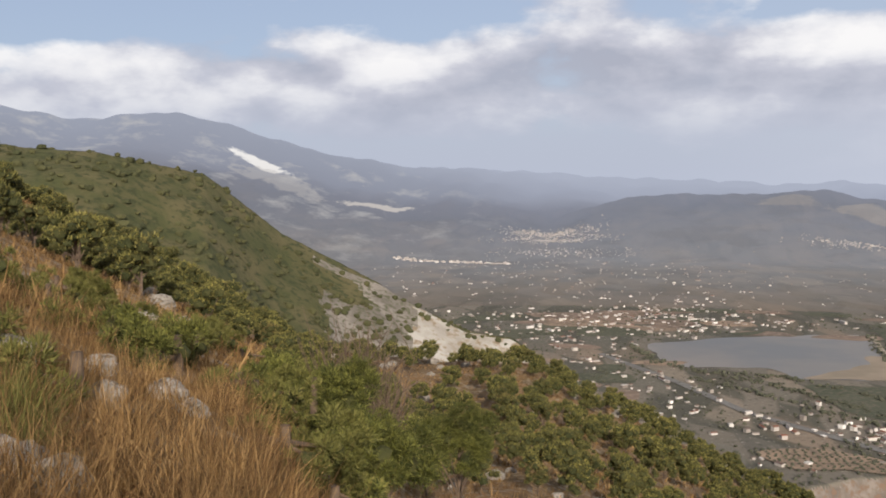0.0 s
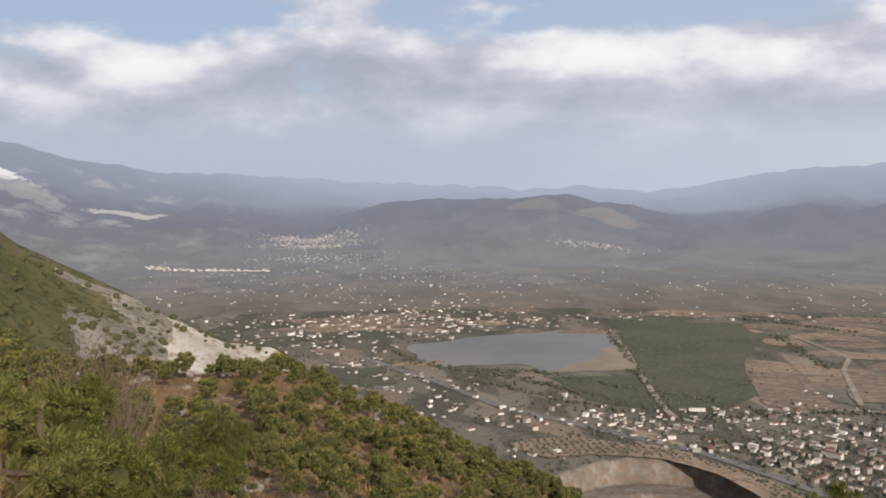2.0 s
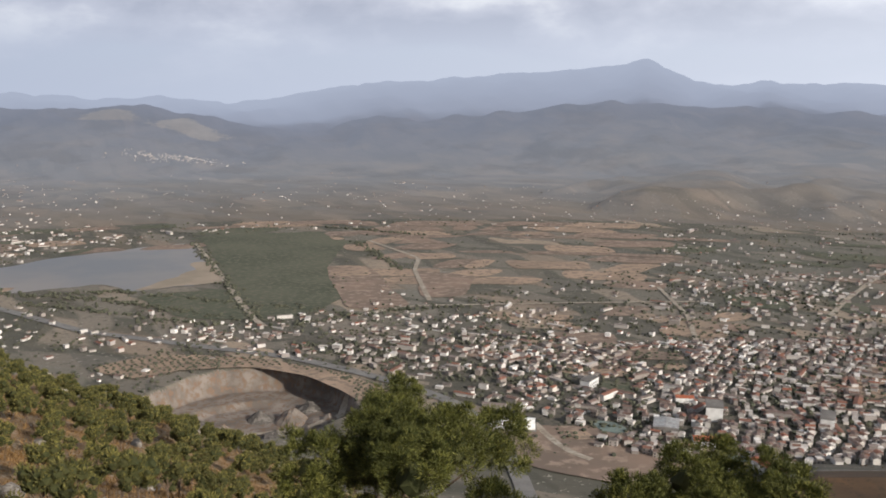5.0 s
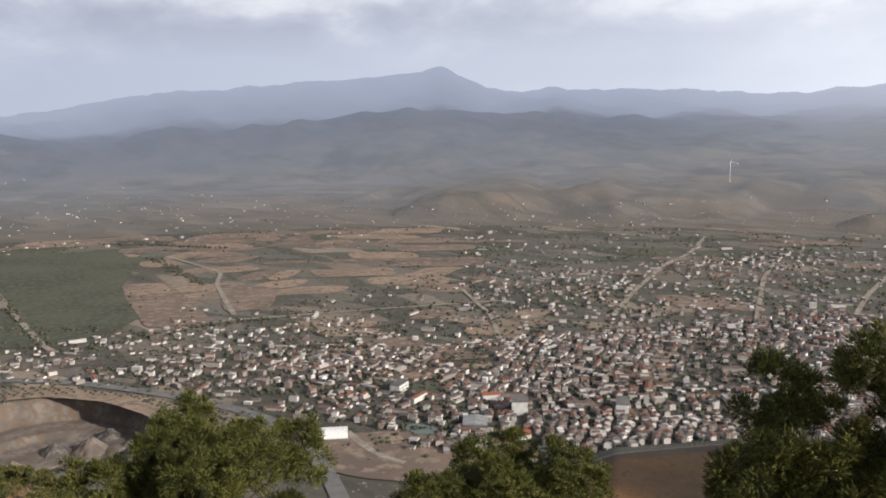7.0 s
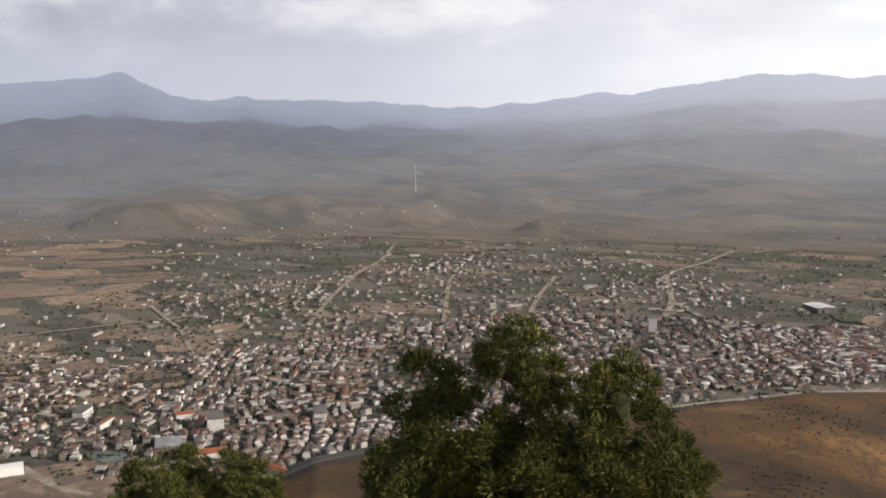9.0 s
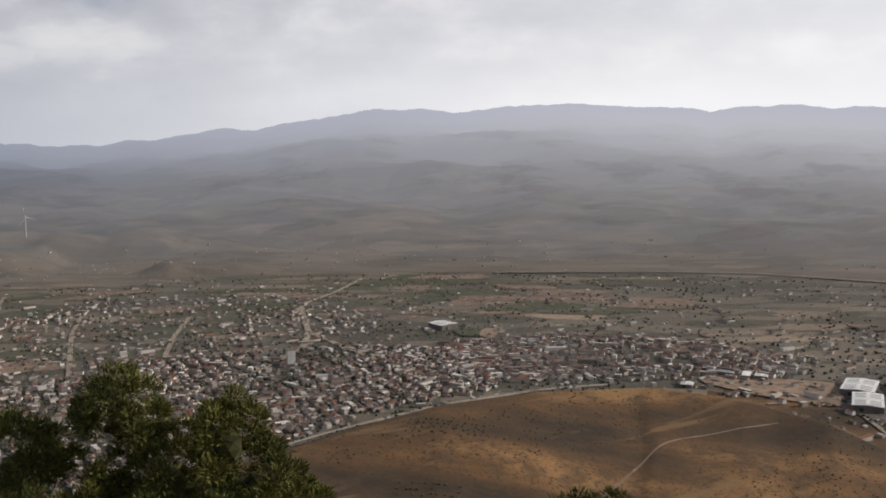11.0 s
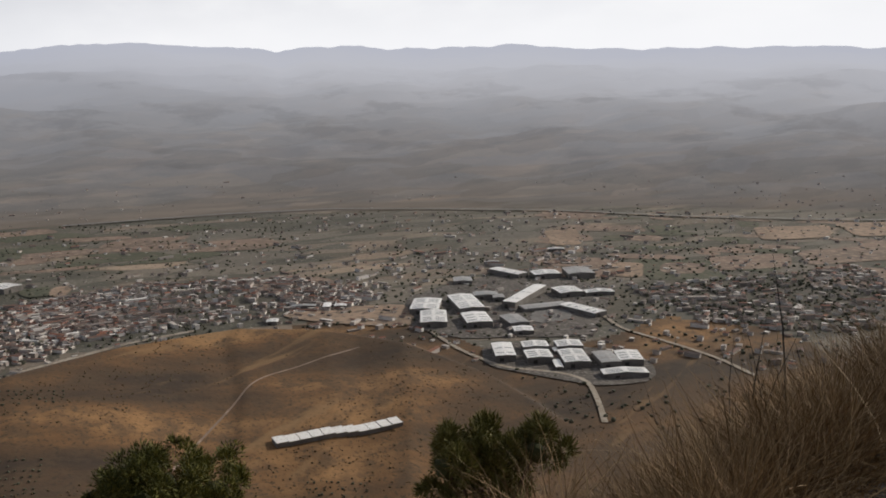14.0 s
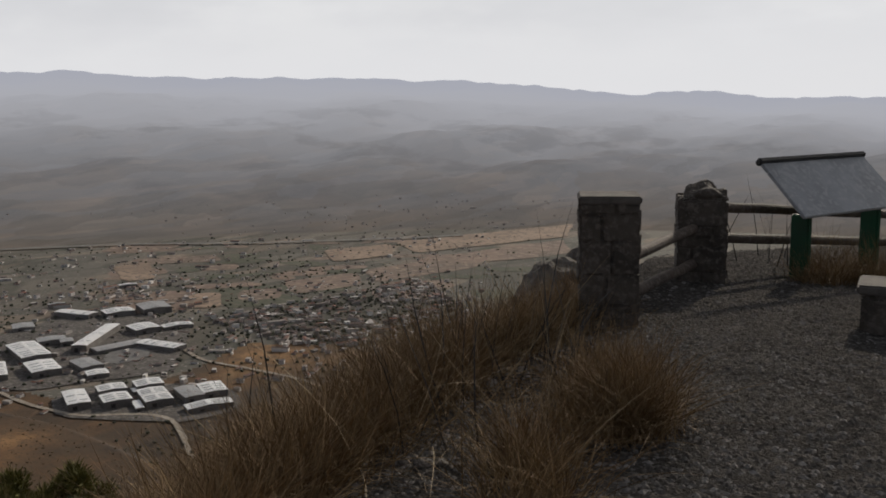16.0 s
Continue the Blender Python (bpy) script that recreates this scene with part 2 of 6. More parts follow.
# rounded brown hills behind the town
HILLS = table((-180, -12), (30, -12), (37, -7), (42, -5.6), (47, -5.0), (51, -4.9), (54, -5.3), (57, -4.7), (60, -5.0), (63.9, -4.75), (68, -5.2), (71, -4.7), (76, -5.6), (82, -6.0), (88, -7), (180, -12))
EYE = 272.0
SPUR_ON = 1.1  # the spur's turn round the viewpoint
PLAIN_END, FAR_END = 2050.0, 4600.0


def tan_deg(a):
    return np.tan(np.radians(a))


WAVES = {}


def waves(x, y, size, seed=0):
    """A cheap smooth unevenness, about -1 to 1."""
    if seed not in WAVES:
        rng = np.random.RandomState(seed)
        a, s, p = rng.uniform(0, 6.283, 8), rng.uniform(0.5, 2.2, 8), rng.uniform(0, 6.283, 8)
        WAVES[seed] = np.cos(a) * 6.283 * s, np.sin(a) * 6.283 * s, p, s * 4
    cx, cy, p, s = WAVES[seed]
    x, y = np.asarray(x, float)[..., None] / size, np.asarray(y, float)[..., None] / size
    return (np.sin(x * cx + y * cy + p) / s).sum(-1)


PIT = (320.0, 762.0)  # the sand pit's middle, with its axes across and along the view
PIT_OUT, PIT_SIDE = Vector((0.387, 0.922)), Vector((0.922, -0.387))


def pit_depth(x, y):
    u = (x - PIT[0]) * PIT_SIDE.x + (y - PIT[1]) * PIT_SIDE.y
    v = (x - PIT[0]) * PIT_OUT.x + (y - PIT[1]) * PIT_OUT.y
    d = np.sqrt((u / 96) ** 2 + (v / 105) ** 2) + 0.05 * waves(x, y, 60, 5)
    wall = np.clip((1.0 - d) / 0.10, 0, 1)
    return 21 * wall * wall * (3 - 2 * wall) + 5 * np.clip((0.6 - d) / 0.1, 0, 1)


def height(x, y):
    x, y = np.asarray(x, float), np.asarray(y, float)
    az, r = np.degrees(np.arctan2(x, y)), np.maximum(np.hypot(x, y), 0.01)
    # the path curves round the brow: its far end looks from a little farther on
    on = np.clip((az - 40) / 50, 0, 1) * np.clip((40 - r) / 20, 0, 1)
    nx, ny = x - 0.75 * on, y + 1.65 * on
    saz, sr = np.degrees(np.arctan2(nx, ny)), np.maximum(np.hypot(nx, ny), 0.01)
    plain = 0.15 * waves(x, y, 400, 1)
    # the near slope: an open shoulder, and a hollow that drops away below it
    top, at = EYE + BROW_AT(saz) * tan_deg(BROW(saz)), BROW_AT(saz)
    flat = np.where(saz > 118, np.minimum(6.0, 1.57 / tan_deg(np.maximum(-BROW(saz), 5))), 3.0)
    flat = np.minimum(flat, at * 0.8)
    shoulder = 270.4 + (top - 270.4) * np.clip((sr - flat) / (at - flat), 0, 1)
    inward = -31 + (BROW(saz) + 31) * np.clip(np.log(np.maximum(sr, 6) / 6) / np.log(np.maximum(at, 8) / 6), 0, 1)
    hollow = np.where(sr < 6, 270.4 - (270.4 - EYE - 6 * tan_deg(-31)) * np.clip((sr - 2.5) / 3.5, 0, 1), EYE + sr * tan_deg(inward))
    k = np.clip((saz + 17) / 12, 0, 1) * np.clip((62 - saz) / 12, 0, 1)
    k = k * k * (3 - 2 * k)
    inner = shoulder + (hollow - shoulder) * k
    inner = inner + 0.2 * waves(x, y, 9, 2) * np.clip((sr - 3) / 12, 0, 1) * np.where((saz > 130) & (sr < 30), 0.1, 1) + 2.2 * waves(x, y, 70, 3) * np.clip((sr - 30) / 80, 0, 1) * np.clip((at - sr) / 30, 0, 1)
    fall = np.where(az > 165, 0.3, np.where(az < -60, 0.1, 0.66))
    near = np.where(sr < at, inner, top - (sr - at) * fall)
    # the second spur with the white quarry
    spur_at = 690 + 25 * waves(x, y, 300, 4)
    crest = EYE + spur_at * tan_deg(SPUR(az - SPUR_ON))
    spur = np.where(r < spur_at, crest - (spur_at - r) * 0.42, crest - (r - spur_at) * 0.7) + 4 * waves(x, y, 90, 6) * np.clip((spur_at - r) / 80, 0, 1)
    # the dry hill over the town
    bent = az + 0.5 * waves(x, y, 240, 24) * np.clip((az - 84) / 10, 0, 1)
    tan_at = TAN_AT(bent)
    crest = EYE + tan_at * tan_deg(TAN(bent))
    hill = np.where(r < tan_at, crest - (tan_at - r) * 0.10, crest - (r - tan_at) * 0.3) + 3 * waves(x, y, 220, 7) * np.clip((tan_at - r) / 150, 0, 1)
    z = np.maximum(np.maximum(near, spur), np.maximum(hill, plain))
    z = z - pit_depth(x, y) * (r > 600)
    # low hills, then the far ranges
    begin = RISE(az)
    out = np.clip((r - begin) / (FAR_END - begin), 0, 1)
    rim = EYE + FAR_END * tan_deg(SKYLINE(az)) + 16 * waves(x, y, 500, 9) + 7 * waves(x, y, 130, 13)
    rise = out**1.25
    z = z + (rim - z) * rise * (r > begin) + 26 * waves(x, y, 800, 8) * np.sin(np.pi * out) + 10 * waves(x, y, 240, 11) * np.sin(np.pi * out)
    ridge = EYE + 3900 * tan_deg(RIDGE(az)) + 12 * waves(x, y, 420, 14) + 8 * waves(x, y, 150, 15) - np.abs(r - 3900) * 0.34
    low = EYE + 2560 * tan_deg(HILLS(az + 0.8 * waves(x, y, 300, 16))) + 12 * waves(x, y, 330, 17) + 4 * waves(x, y, 110, 19) - np.abs(r - 2600 - 180 * waves(x, y, 500, 18)) * 0.13
    z = np.where(r > PLAIN_END + 40, np.maximum(z, low), z)
    z = np.where(r > PLAIN_END + 300, np.maximum(z, ridge), z)
    return z


HEIGHTS = {}


def ground_z(x, y):
    key = (round(x, 1), round(y, 1))
    if key not in HEIGHTS:
        HEIGHTS[key] = float(height(x, y))
    return HEIGHTS[key]


def at_bearing(az, r):
    return r * math.sin(radians(az)), r * math.cos(radians(az))


def sheet(name, radii, bearings, slots, pick):
    """Part of the land as a grid of bearings and distances; pick gives each face's material slot."""
    R, A = np.meshgrid(radii, np.radians(bearings), indexing="ij")
    x, y = R * np.sin(A), R * np.cos(A)
    z = height(x, y)
    nr, na = R.shape
    i, j = np.meshgrid(np.arange(nr - 1), np.arange(na - 1), indexing="ij")
    a = (i * na + j).ravel()
    faces = np.stack([a, a + 1, a + na + 1, a + na], 1)
    me = bpy.data.meshes.new(name)
    me.from_pydata(np.stack([x, y, z], -1).reshape(-1, 3).tolist(), [], faces.tolist())
    mid = [(q[:-1, :-1] + q[1:, 1:]) / 2 for q in (x, y, z)]
    slope = np.hypot((z[1:, :-1] - z[:-1, :-1]) / (R[1:, :-1] - R[:-1, :-1]), (z[:-1, 1:] - z[:-1, :-1]) / np.maximum(R[:-1, 1:] * np.radians(0.3), 0.05))
    for m in slots:
        me.materials.append(m)
    me.polygons.foreach_set("material_index", pick(*mid, slope).ravel().astype(np.int32))
    me.polygons.foreach_set("use_smooth", np.ones(len(faces), bool))
    return new(name, me)


TOWN = [(614, 760), (782, 690), (953, 580), (1190, 430), (1290, 156), (1240, -31), (1040, -20), (940, 120), (800, 190), (620, 330), (545, 400), (490, 520), (500, 640)]
EDGE = [(418, 965), (567, 860), (700, 800), (700, 690), (500, 640), (490, 560), (488, 628), (470, 769)]
WEST = [(1290, 51), (1360, -120), (1300, -330), (1130, -400), (1075, -330), (1090, -140), (1060, 0)]
VILLAS = [(1020, -700), (980, -1080), (700, -900), (730, -760), (820, -680)]


def within(x, y, poly):
    """Which places of the plan lie inside an outline."""
    hit = np.zeros(x.shape, bool)
    for (x0, y0), (x1, y1) in zip(poly, poly[1:] + poly[:1]):
        if y0 != y1:
            hit ^= ((y0 > y) != (y1 > y)) & (x < x0 + (y - y0) * (x1 - x0) / (y1 - y0))
    return hit


def ground_slot(x, y, z, slope):
    az, r = np.degrees(np.arctan2(x, y)), np.hypot(x, y)
    s = np.zeros(x.shape)  # fields
    ragged = 14 * waves(x, y, 60, 26)
    for poly in (TOWN, EDGE, WEST, VILLAS):
        s[within(x + ragged, y + ragged, poly)] = 8
    s[(r < 560) & (z > 4)] = 1
    s[(z > 5) & (az < 12) & (r > 300)] = 6
    s[(z > 5) & (az > -12 + 2.2 * waves(x, y, 40, 22)) & (az < -5.6) & (r > 610 + 45 * waves(x, y, 30, 23)) & (r < 705)] = 7
    s[(az > 44) & (az < 140) & (r > 200) & (r < TAN_END(az)) & ((z > 1.0) | (az > 104))] = 2
    edge = 1.5 * waves(x, y, 60, 21)
    quarry = (az > -6.4 + edge) & (az < 0.6 + edge) & (r > 520) & (r < 715) & (z > 40)
    s[quarry & (z < EYE + r * tan_deg(SPUR(az - SPUR_ON) - 0.12))] = 3
    s[(pit_depth(x, y) > 1.0) & (r > 600)] = 4
    saz, sr = np.degrees(np.arctan2(x - 0.6, y + 1.8)), np.hypot(x - 0.6, y + 1.8)
    s[(sr < 16) & (saz > np.where(sr < 5.4, 128, 146) - 3 * np.sin(sr * 1.3))] = 5
    s[np.hypot(x - 0.35, y + 0.85) < 2.5 + 0.25 * waves(x, y, 1.3, 25)] = 5
    return s


radii = np.concatenate([np.linspace(0.02, 14, 80), np.geomspace(14.3, 560, 190), np.linspace(564, 980, 190), np.geomspace(990, PLAIN_END, 60)])
bearings = np.concatenate([np.arange(-180, -40, 4.0), np.arange(-40, 13, 0.3), np.arange(13, 31, 0.14), np.arange(31, 166, 0.3), np.arange(166, 181, 2.0)])
ground = sheet("ground", radii, bearings, [M[k] for k in ("fields", "scrub", "tan", "pale_rock", "pit_rock", "gravel", "spur", "grey_rock", "garden")], ground_slot)
tagged(ground, "dry Mediterranean hillside falling to a farmed valley plain", "ground", kind="structure")


def backdrop_colour():
    """Hills many kilometres off, blue-grey with distance; haze is painted in as emission, the light of the air before
    them.
    """
    m = bpy.data.materials.new("hazed_far_hills")
    m.use_nodes = True
    n = Nodes(m.node_tree)
    place = n.add("ShaderNodeNewGeometry").outputs["Position"]
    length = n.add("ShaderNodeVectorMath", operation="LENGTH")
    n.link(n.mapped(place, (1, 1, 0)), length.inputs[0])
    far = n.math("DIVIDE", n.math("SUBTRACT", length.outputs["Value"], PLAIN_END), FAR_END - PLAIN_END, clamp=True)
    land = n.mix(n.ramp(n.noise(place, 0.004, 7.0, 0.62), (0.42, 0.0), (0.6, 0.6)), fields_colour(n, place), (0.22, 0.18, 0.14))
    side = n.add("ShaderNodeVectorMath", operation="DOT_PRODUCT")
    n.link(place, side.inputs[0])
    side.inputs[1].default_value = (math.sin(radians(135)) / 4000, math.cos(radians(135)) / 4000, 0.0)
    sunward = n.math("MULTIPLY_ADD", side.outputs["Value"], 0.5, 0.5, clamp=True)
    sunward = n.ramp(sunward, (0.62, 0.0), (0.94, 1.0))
    # painted haze: bluish away from the sun, brighter and whiter towards it
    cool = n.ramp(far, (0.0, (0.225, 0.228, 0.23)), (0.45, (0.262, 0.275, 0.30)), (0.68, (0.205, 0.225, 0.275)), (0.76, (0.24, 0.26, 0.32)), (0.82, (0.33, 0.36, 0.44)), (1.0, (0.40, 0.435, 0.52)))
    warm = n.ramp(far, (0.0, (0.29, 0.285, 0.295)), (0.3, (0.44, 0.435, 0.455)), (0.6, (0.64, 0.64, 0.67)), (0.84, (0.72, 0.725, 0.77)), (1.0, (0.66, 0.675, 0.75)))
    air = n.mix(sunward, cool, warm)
    # bare white rock on the mountains beyond the spur
    west = n.add("ShaderNodeVectorMath", operation="DISTANCE")
    n.link(n.mapped(place, (1, 1, 0)), west.inputs[0])
    west.inputs[1].default_value = (-1300, 3700, 0)
    scar = n.math("MULTIPLY", n.ramp(n.math("DIVIDE", west.outputs["Value"], 1300.0), (0.0, 1.0), (0.7, 1.0), (1.0, 0.0)), n.ramp(n.noise(n.mapped(place, (1, 1, 0.5)), 0.006, 8.0, 0.66), (0.53, 0.0), (0.68, 0.7)))
    air = n.mix(n.ramp(n.math("DIVIDE", west.outputs["Value"], 1700.0), (0.55, 0.35), (1.0, 0.0)), air, (0.17, 0.18, 0.215))
    air = n.mix(scar, air, (0.50, 0.495, 0.49))

    def bare(cx, cy, ux, uy, a, b):
        """An uneven patch of bare rock round (cx, cy), a long and b wide."""
        off = n.add("ShaderNodeVectorMath", operation="SUBTRACT")
        n.link(place, off.inputs[0])
        off.inputs[1].default_value = (cx, cy, 0)
        sums = []
        for x, y, size in ((ux, uy, a), (-uy, ux, b)):
            d = n.add("ShaderNodeVectorMath", operation="DOT_PRODUCT")
            n.link(off.outputs[0], d.inputs[0])
            d.inputs[1].default_value = (x / size, y / size, 0)
            sums.append(n.math("POWER", n.math("ABSOLUTE", d.outputs["Value"]), 2.0))
        edge = n.math("ADD", n.math("ADD", *sums), n.math("MULTIPLY_ADD", n.noise(place, 0.02, 6.0, 0.7), 2.4, -1.2))
        return n.ramp(edge, (0.45, 1.0), (0.8, 0.0))

    air = n.mix(bare(-1150, 4070, 0.9, -0.44, 200, 62), air, (0.86, 0.84, 0.80))
    air = n.mix(n.math("MULTIPLY", bare(-590, 3895, 0.98, 0.18, 190, 42), 0.9), air, (0.62, 0.58, 0.54))
    air = n.mix(n.math("MULTIPLY", bare(-1020, 3900, 0.95, -0.3, 260, 120), 0.5), air, (0.50, 0.48, 0.46))
    air = n.mix(n.math("MULTIPLY", bare(1272, 3517, 0.94, -0.34, 170, 70), 0.6), air, (0.40, 0.365, 0.335))
    air = n.mix(n.math("MULTIPLY", bare(1000, 3640, 0.94, -0.34, 120, 60), 0.5), air, (0.40, 0.365, 0.335))
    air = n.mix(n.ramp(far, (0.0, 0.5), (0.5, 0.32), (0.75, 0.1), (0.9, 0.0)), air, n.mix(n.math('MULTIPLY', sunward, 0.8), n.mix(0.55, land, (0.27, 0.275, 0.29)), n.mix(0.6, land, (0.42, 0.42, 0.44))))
    # tan fields still show through the nearer painted haze; dark patches paint woods and cloud shadow
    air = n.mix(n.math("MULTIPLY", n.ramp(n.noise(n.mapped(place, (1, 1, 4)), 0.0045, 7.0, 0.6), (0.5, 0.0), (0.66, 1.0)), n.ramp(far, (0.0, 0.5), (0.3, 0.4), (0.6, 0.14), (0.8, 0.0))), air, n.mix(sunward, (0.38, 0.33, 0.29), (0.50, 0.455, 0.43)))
    woods_and_cloud_shade = n.ramp(n.noise(n.mapped(place, (1, 1, 3), 0.4, (700, 200, 0)), 0.0032, 8.0, 0.62), (0.52, 0.0), (0.6, 1.0))
    air = n.mix(n.math("MULTIPLY", woods_and_cloud_shade, n.ramp(far, (0.0, 0.4), (0.5, 0.35), (0.7, 0.15), (0.85, 0.0))), air, n.mix(sunward, (0.15, 0.158, 0.175), (0.27, 0.265, 0.275)))
    plots = n.add("ShaderNodeTexVoronoi", feature="F1")
    drift = n.add("ShaderNodeTexNoise")
    n.link(place, drift.inputs["Vector"])
    drift.inputs["Scale"].default_value, drift.inputs["Detail"].default_value = 0.006, 5.0
    pushed = n.add("ShaderNodeVectorMath", operation="MULTIPLY_ADD")
    n.link(drift.outputs["Color"], pushed.inputs[0])
    pushed.inputs[1].default_value = (180, 180, 0)
    n.link(place, pushed.inputs[2])
    n.link(n.mapped(pushed.outputs[0], (0.012, 0.0045, 0), radians(25)), plots.inputs["Vector"])
    plots.inputs["Scale"].default_value = 1.0
    shade = n.add("ShaderNodeSeparateColor")
    n.link(plots.outputs["Color"], shade.inputs[0])
    tint = n.ramp(shade.outputs[0], (0.0, (0.13, 0.125, 0.115)), (0.4, (0.22, 0.185, 0.155)), (0.7, (0.17, 0.165, 0.145)), (0.85, (0.36, 0.28, 0.215)), (1.0, (0.46, 0.40, 0.34)))
    air = n.mix(n.math("MULTIPLY", n.ramp(shade.outputs[1], (0.3, 0.0), (0.5, 1.0)), n.ramp(far, (0.0, 0.4), (0.25, 0.22), (0.45, 0.08), (0.6, 0.0))), air, tint)
    land = n.mix(0.45, land, n.mix(n.noise(place, 0.006, 6.0, 0.6), (0.122, 0.106, 0.083), (0.275, 0.207, 0.152)))
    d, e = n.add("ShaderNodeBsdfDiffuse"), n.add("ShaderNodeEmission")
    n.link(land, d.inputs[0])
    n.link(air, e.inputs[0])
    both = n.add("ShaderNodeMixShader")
    # the emission share grows with distance, in place of real haze
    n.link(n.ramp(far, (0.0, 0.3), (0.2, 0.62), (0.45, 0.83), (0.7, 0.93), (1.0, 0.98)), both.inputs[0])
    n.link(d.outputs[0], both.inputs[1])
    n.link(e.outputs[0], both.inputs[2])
    n.link(both.outputs[0], n.add("ShaderNodeOutputMaterial").inputs[0])
    return m


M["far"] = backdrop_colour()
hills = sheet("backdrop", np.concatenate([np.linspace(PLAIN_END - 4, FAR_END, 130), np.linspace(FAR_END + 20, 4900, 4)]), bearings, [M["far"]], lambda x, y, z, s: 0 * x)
tagged(hills, "distant blue-grey mountain ranges with haze painted into their glow", "hills", kind="structure")

# ---- more materials ----


def per_piece(cols, rough=0.8, dirt=0.25, island=True, scale=0.5, bump=0.0):
    """Colours picked per piece, with stains on them."""

    def build(n, place):
        pick = n.add("ShaderNodeNewGeometry").outputs["Random Per Island"] if island else n.add("ShaderNodeObjectInfo").outputs["Random"]
        stops = [(k / max(len(cols) - 1, 1), c) for k, c in enumerate(cols)]
        col = n.ramp(pick, *stops)
        return n.mix(n.ramp(n.noise(place, scale, 5.0, 0.65), (0.45, 0.0), (0.75, dirt)), col, (0.16, 0.13, 0.10))

    return build


WALLS = [(0.30, 0.27, 0.25), (0.80, 0.78, 0.75), (0.42, 0.39, 0.365), (0.24, 0.205, 0.18), (0.72, 0.69, 0.65), (0.30, 0.27, 0.25), (0.82, 0.80, 0.78), (0.36, 0.325, 0.30), (0.20, 0.175, 0.16), (0.58, 0.54, 0.50), (0.27, 0.23, 0.205), (0.84, 0.82, 0.79), (0.33, 0.30, 0.275), (0.22, 0.19, 0.17)]
ROOFS = [(0.16, 0.115, 0.10), (0.23, 0.105, 0.07), (0.12, 0.10, 0.093), (0.19, 0.15, 0.135), (0.15, 0.095, 0.078), (0.29, 0.12, 0.078), (0.105, 0.09, 0.083), (0.24, 0.21, 0.195), (0.16, 0.115, 0.10), (0.20, 0.135, 0.11)]
M["walls"] = surface("town_plaster", per_piece(WALLS), 0.85)
M["wall"] = surface("house_plaster", per_piece(WALLS, island=False), 0.85, 0.01, 3.0)
M["roofs"] = surface("town_roofs", per_piece(ROOFS), 0.85)
M["roof"] = surface("clay_roof_tiles", per_piece(ROOFS, island=False), 0.85, 0.05, 4.0)
M["glass"] = surface("dark_window_glass", lambda n, p: (0.03, 0.035, 0.04, 1), 0.15, spec=0.5)
M["plain_trees"] = surface("valley_trees", per_piece([(0.058, 0.064, 0.044), (0.095, 0.096, 0.066), (0.074, 0.077, 0.056)], dirt=0.0), 0.9)
M["spur_bush"] = surface("spur_bushes", per_piece([(0.05, 0.056, 0.026), (0.085, 0.084, 0.036), (0.062, 0.066, 0.03)], dirt=0.0), 0.95)
M["dry_scrub"] = surface("dry_hill_scrub", per_piece([(0.095, 0.068, 0.038), (0.13, 0.092, 0.05), (0.075, 0.062, 0.036)], dirt=0.0), 0.95)
M["concrete"] = surface("yard_concrete", two_tone((0.12, 0.108, 0.098), (0.075, 0.068, 0.062), 0.04, (0.19, 0.175, 0.16), 6.0), 0.9)
M["shed_roof"] = surface("pale_metal_roof", two_tone((0.93, 0.93, 0.91), (0.86, 0.86, 0.84), 0.05, (0.74, 0.72, 0.69), 9.0), 0.28, spec=0.6)
M["shed_wall"] = surface("shed_wall_panels", two_tone((0.20, 0.19, 0.18), (0.13, 0.122, 0.115), 0.08, (0.17, 0.155, 0.14), 6.0), 0.8)
M["skylight"] = surface("roof_light_strip", two_tone((0.40, 0.42, 0.42), (0.30, 0.32, 0.33), 0.2), 0.4)
M["tarmac"] = surface("tarmac", two_tone((0.21, 0.205, 0.20), (0.15, 0.147, 0.144), 0.1, (0.2, 0.19, 0.18), 8.0), 0.9)
M["dirt_road"] = surface("pale_dirt_road", two_tone((0.40, 0.36, 0.30), (0.30, 0.26, 0.21), 0.05, (0.24, 0.2, 0.16), 6.0), 0.95)
M["water"] = surface("still_muddy_water", two_tone((0.135, 0.138, 0.14), (0.215, 0.19, 0.165), 0.004), 0.35, 0.02, 0.3, spec=0.25)
M["mud"] = surface("pale_mud", two_tone((0.33, 0.27, 0.21), (0.26, 0.22, 0.17), 0.02), 0.9)
M["marsh"] = surface("green_marsh", two_tone((0.07, 0.08, 0.053), (0.105, 0.108, 0.075), 0.008, (0.135, 0.125, 0.092), 16.0), 0.95)
M["ochre"] = surface("ploughed_ochre_field", two_tone((0.245, 0.178, 0.138), (0.165, 0.128, 0.103), 0.008, (0.30, 0.23, 0.18), 9.0), 0.95)
M["straw"] = surface("pale_stubble_field", two_tone((0.36, 0.265, 0.195), (0.26, 0.195, 0.145), 0.012, (0.19, 0.15, 0.115), 8.0), 0.95)
M["bark"] = surface("pine_bark", two_tone((0.16, 0.115, 0.08), (0.09, 0.065, 0.05), 6.0), 0.9, 0.02, 12.0)
M["rock"] = surface("pale_limestone", two_tone((0.34, 0.315, 0.285), (0.21, 0.19, 0.165), 1.6, (0.13, 0.11, 0.088), 5.0), 0.9, 0.03, 5.0)
M["dark_rock"] = surface("weathered_dark_rock", two_tone((0.13, 0.115, 0.10), (0.075, 0.066, 0.06), 1.5, (0.19, 0.17, 0.14), 5.0), 0.9, 0.03, 6.0)
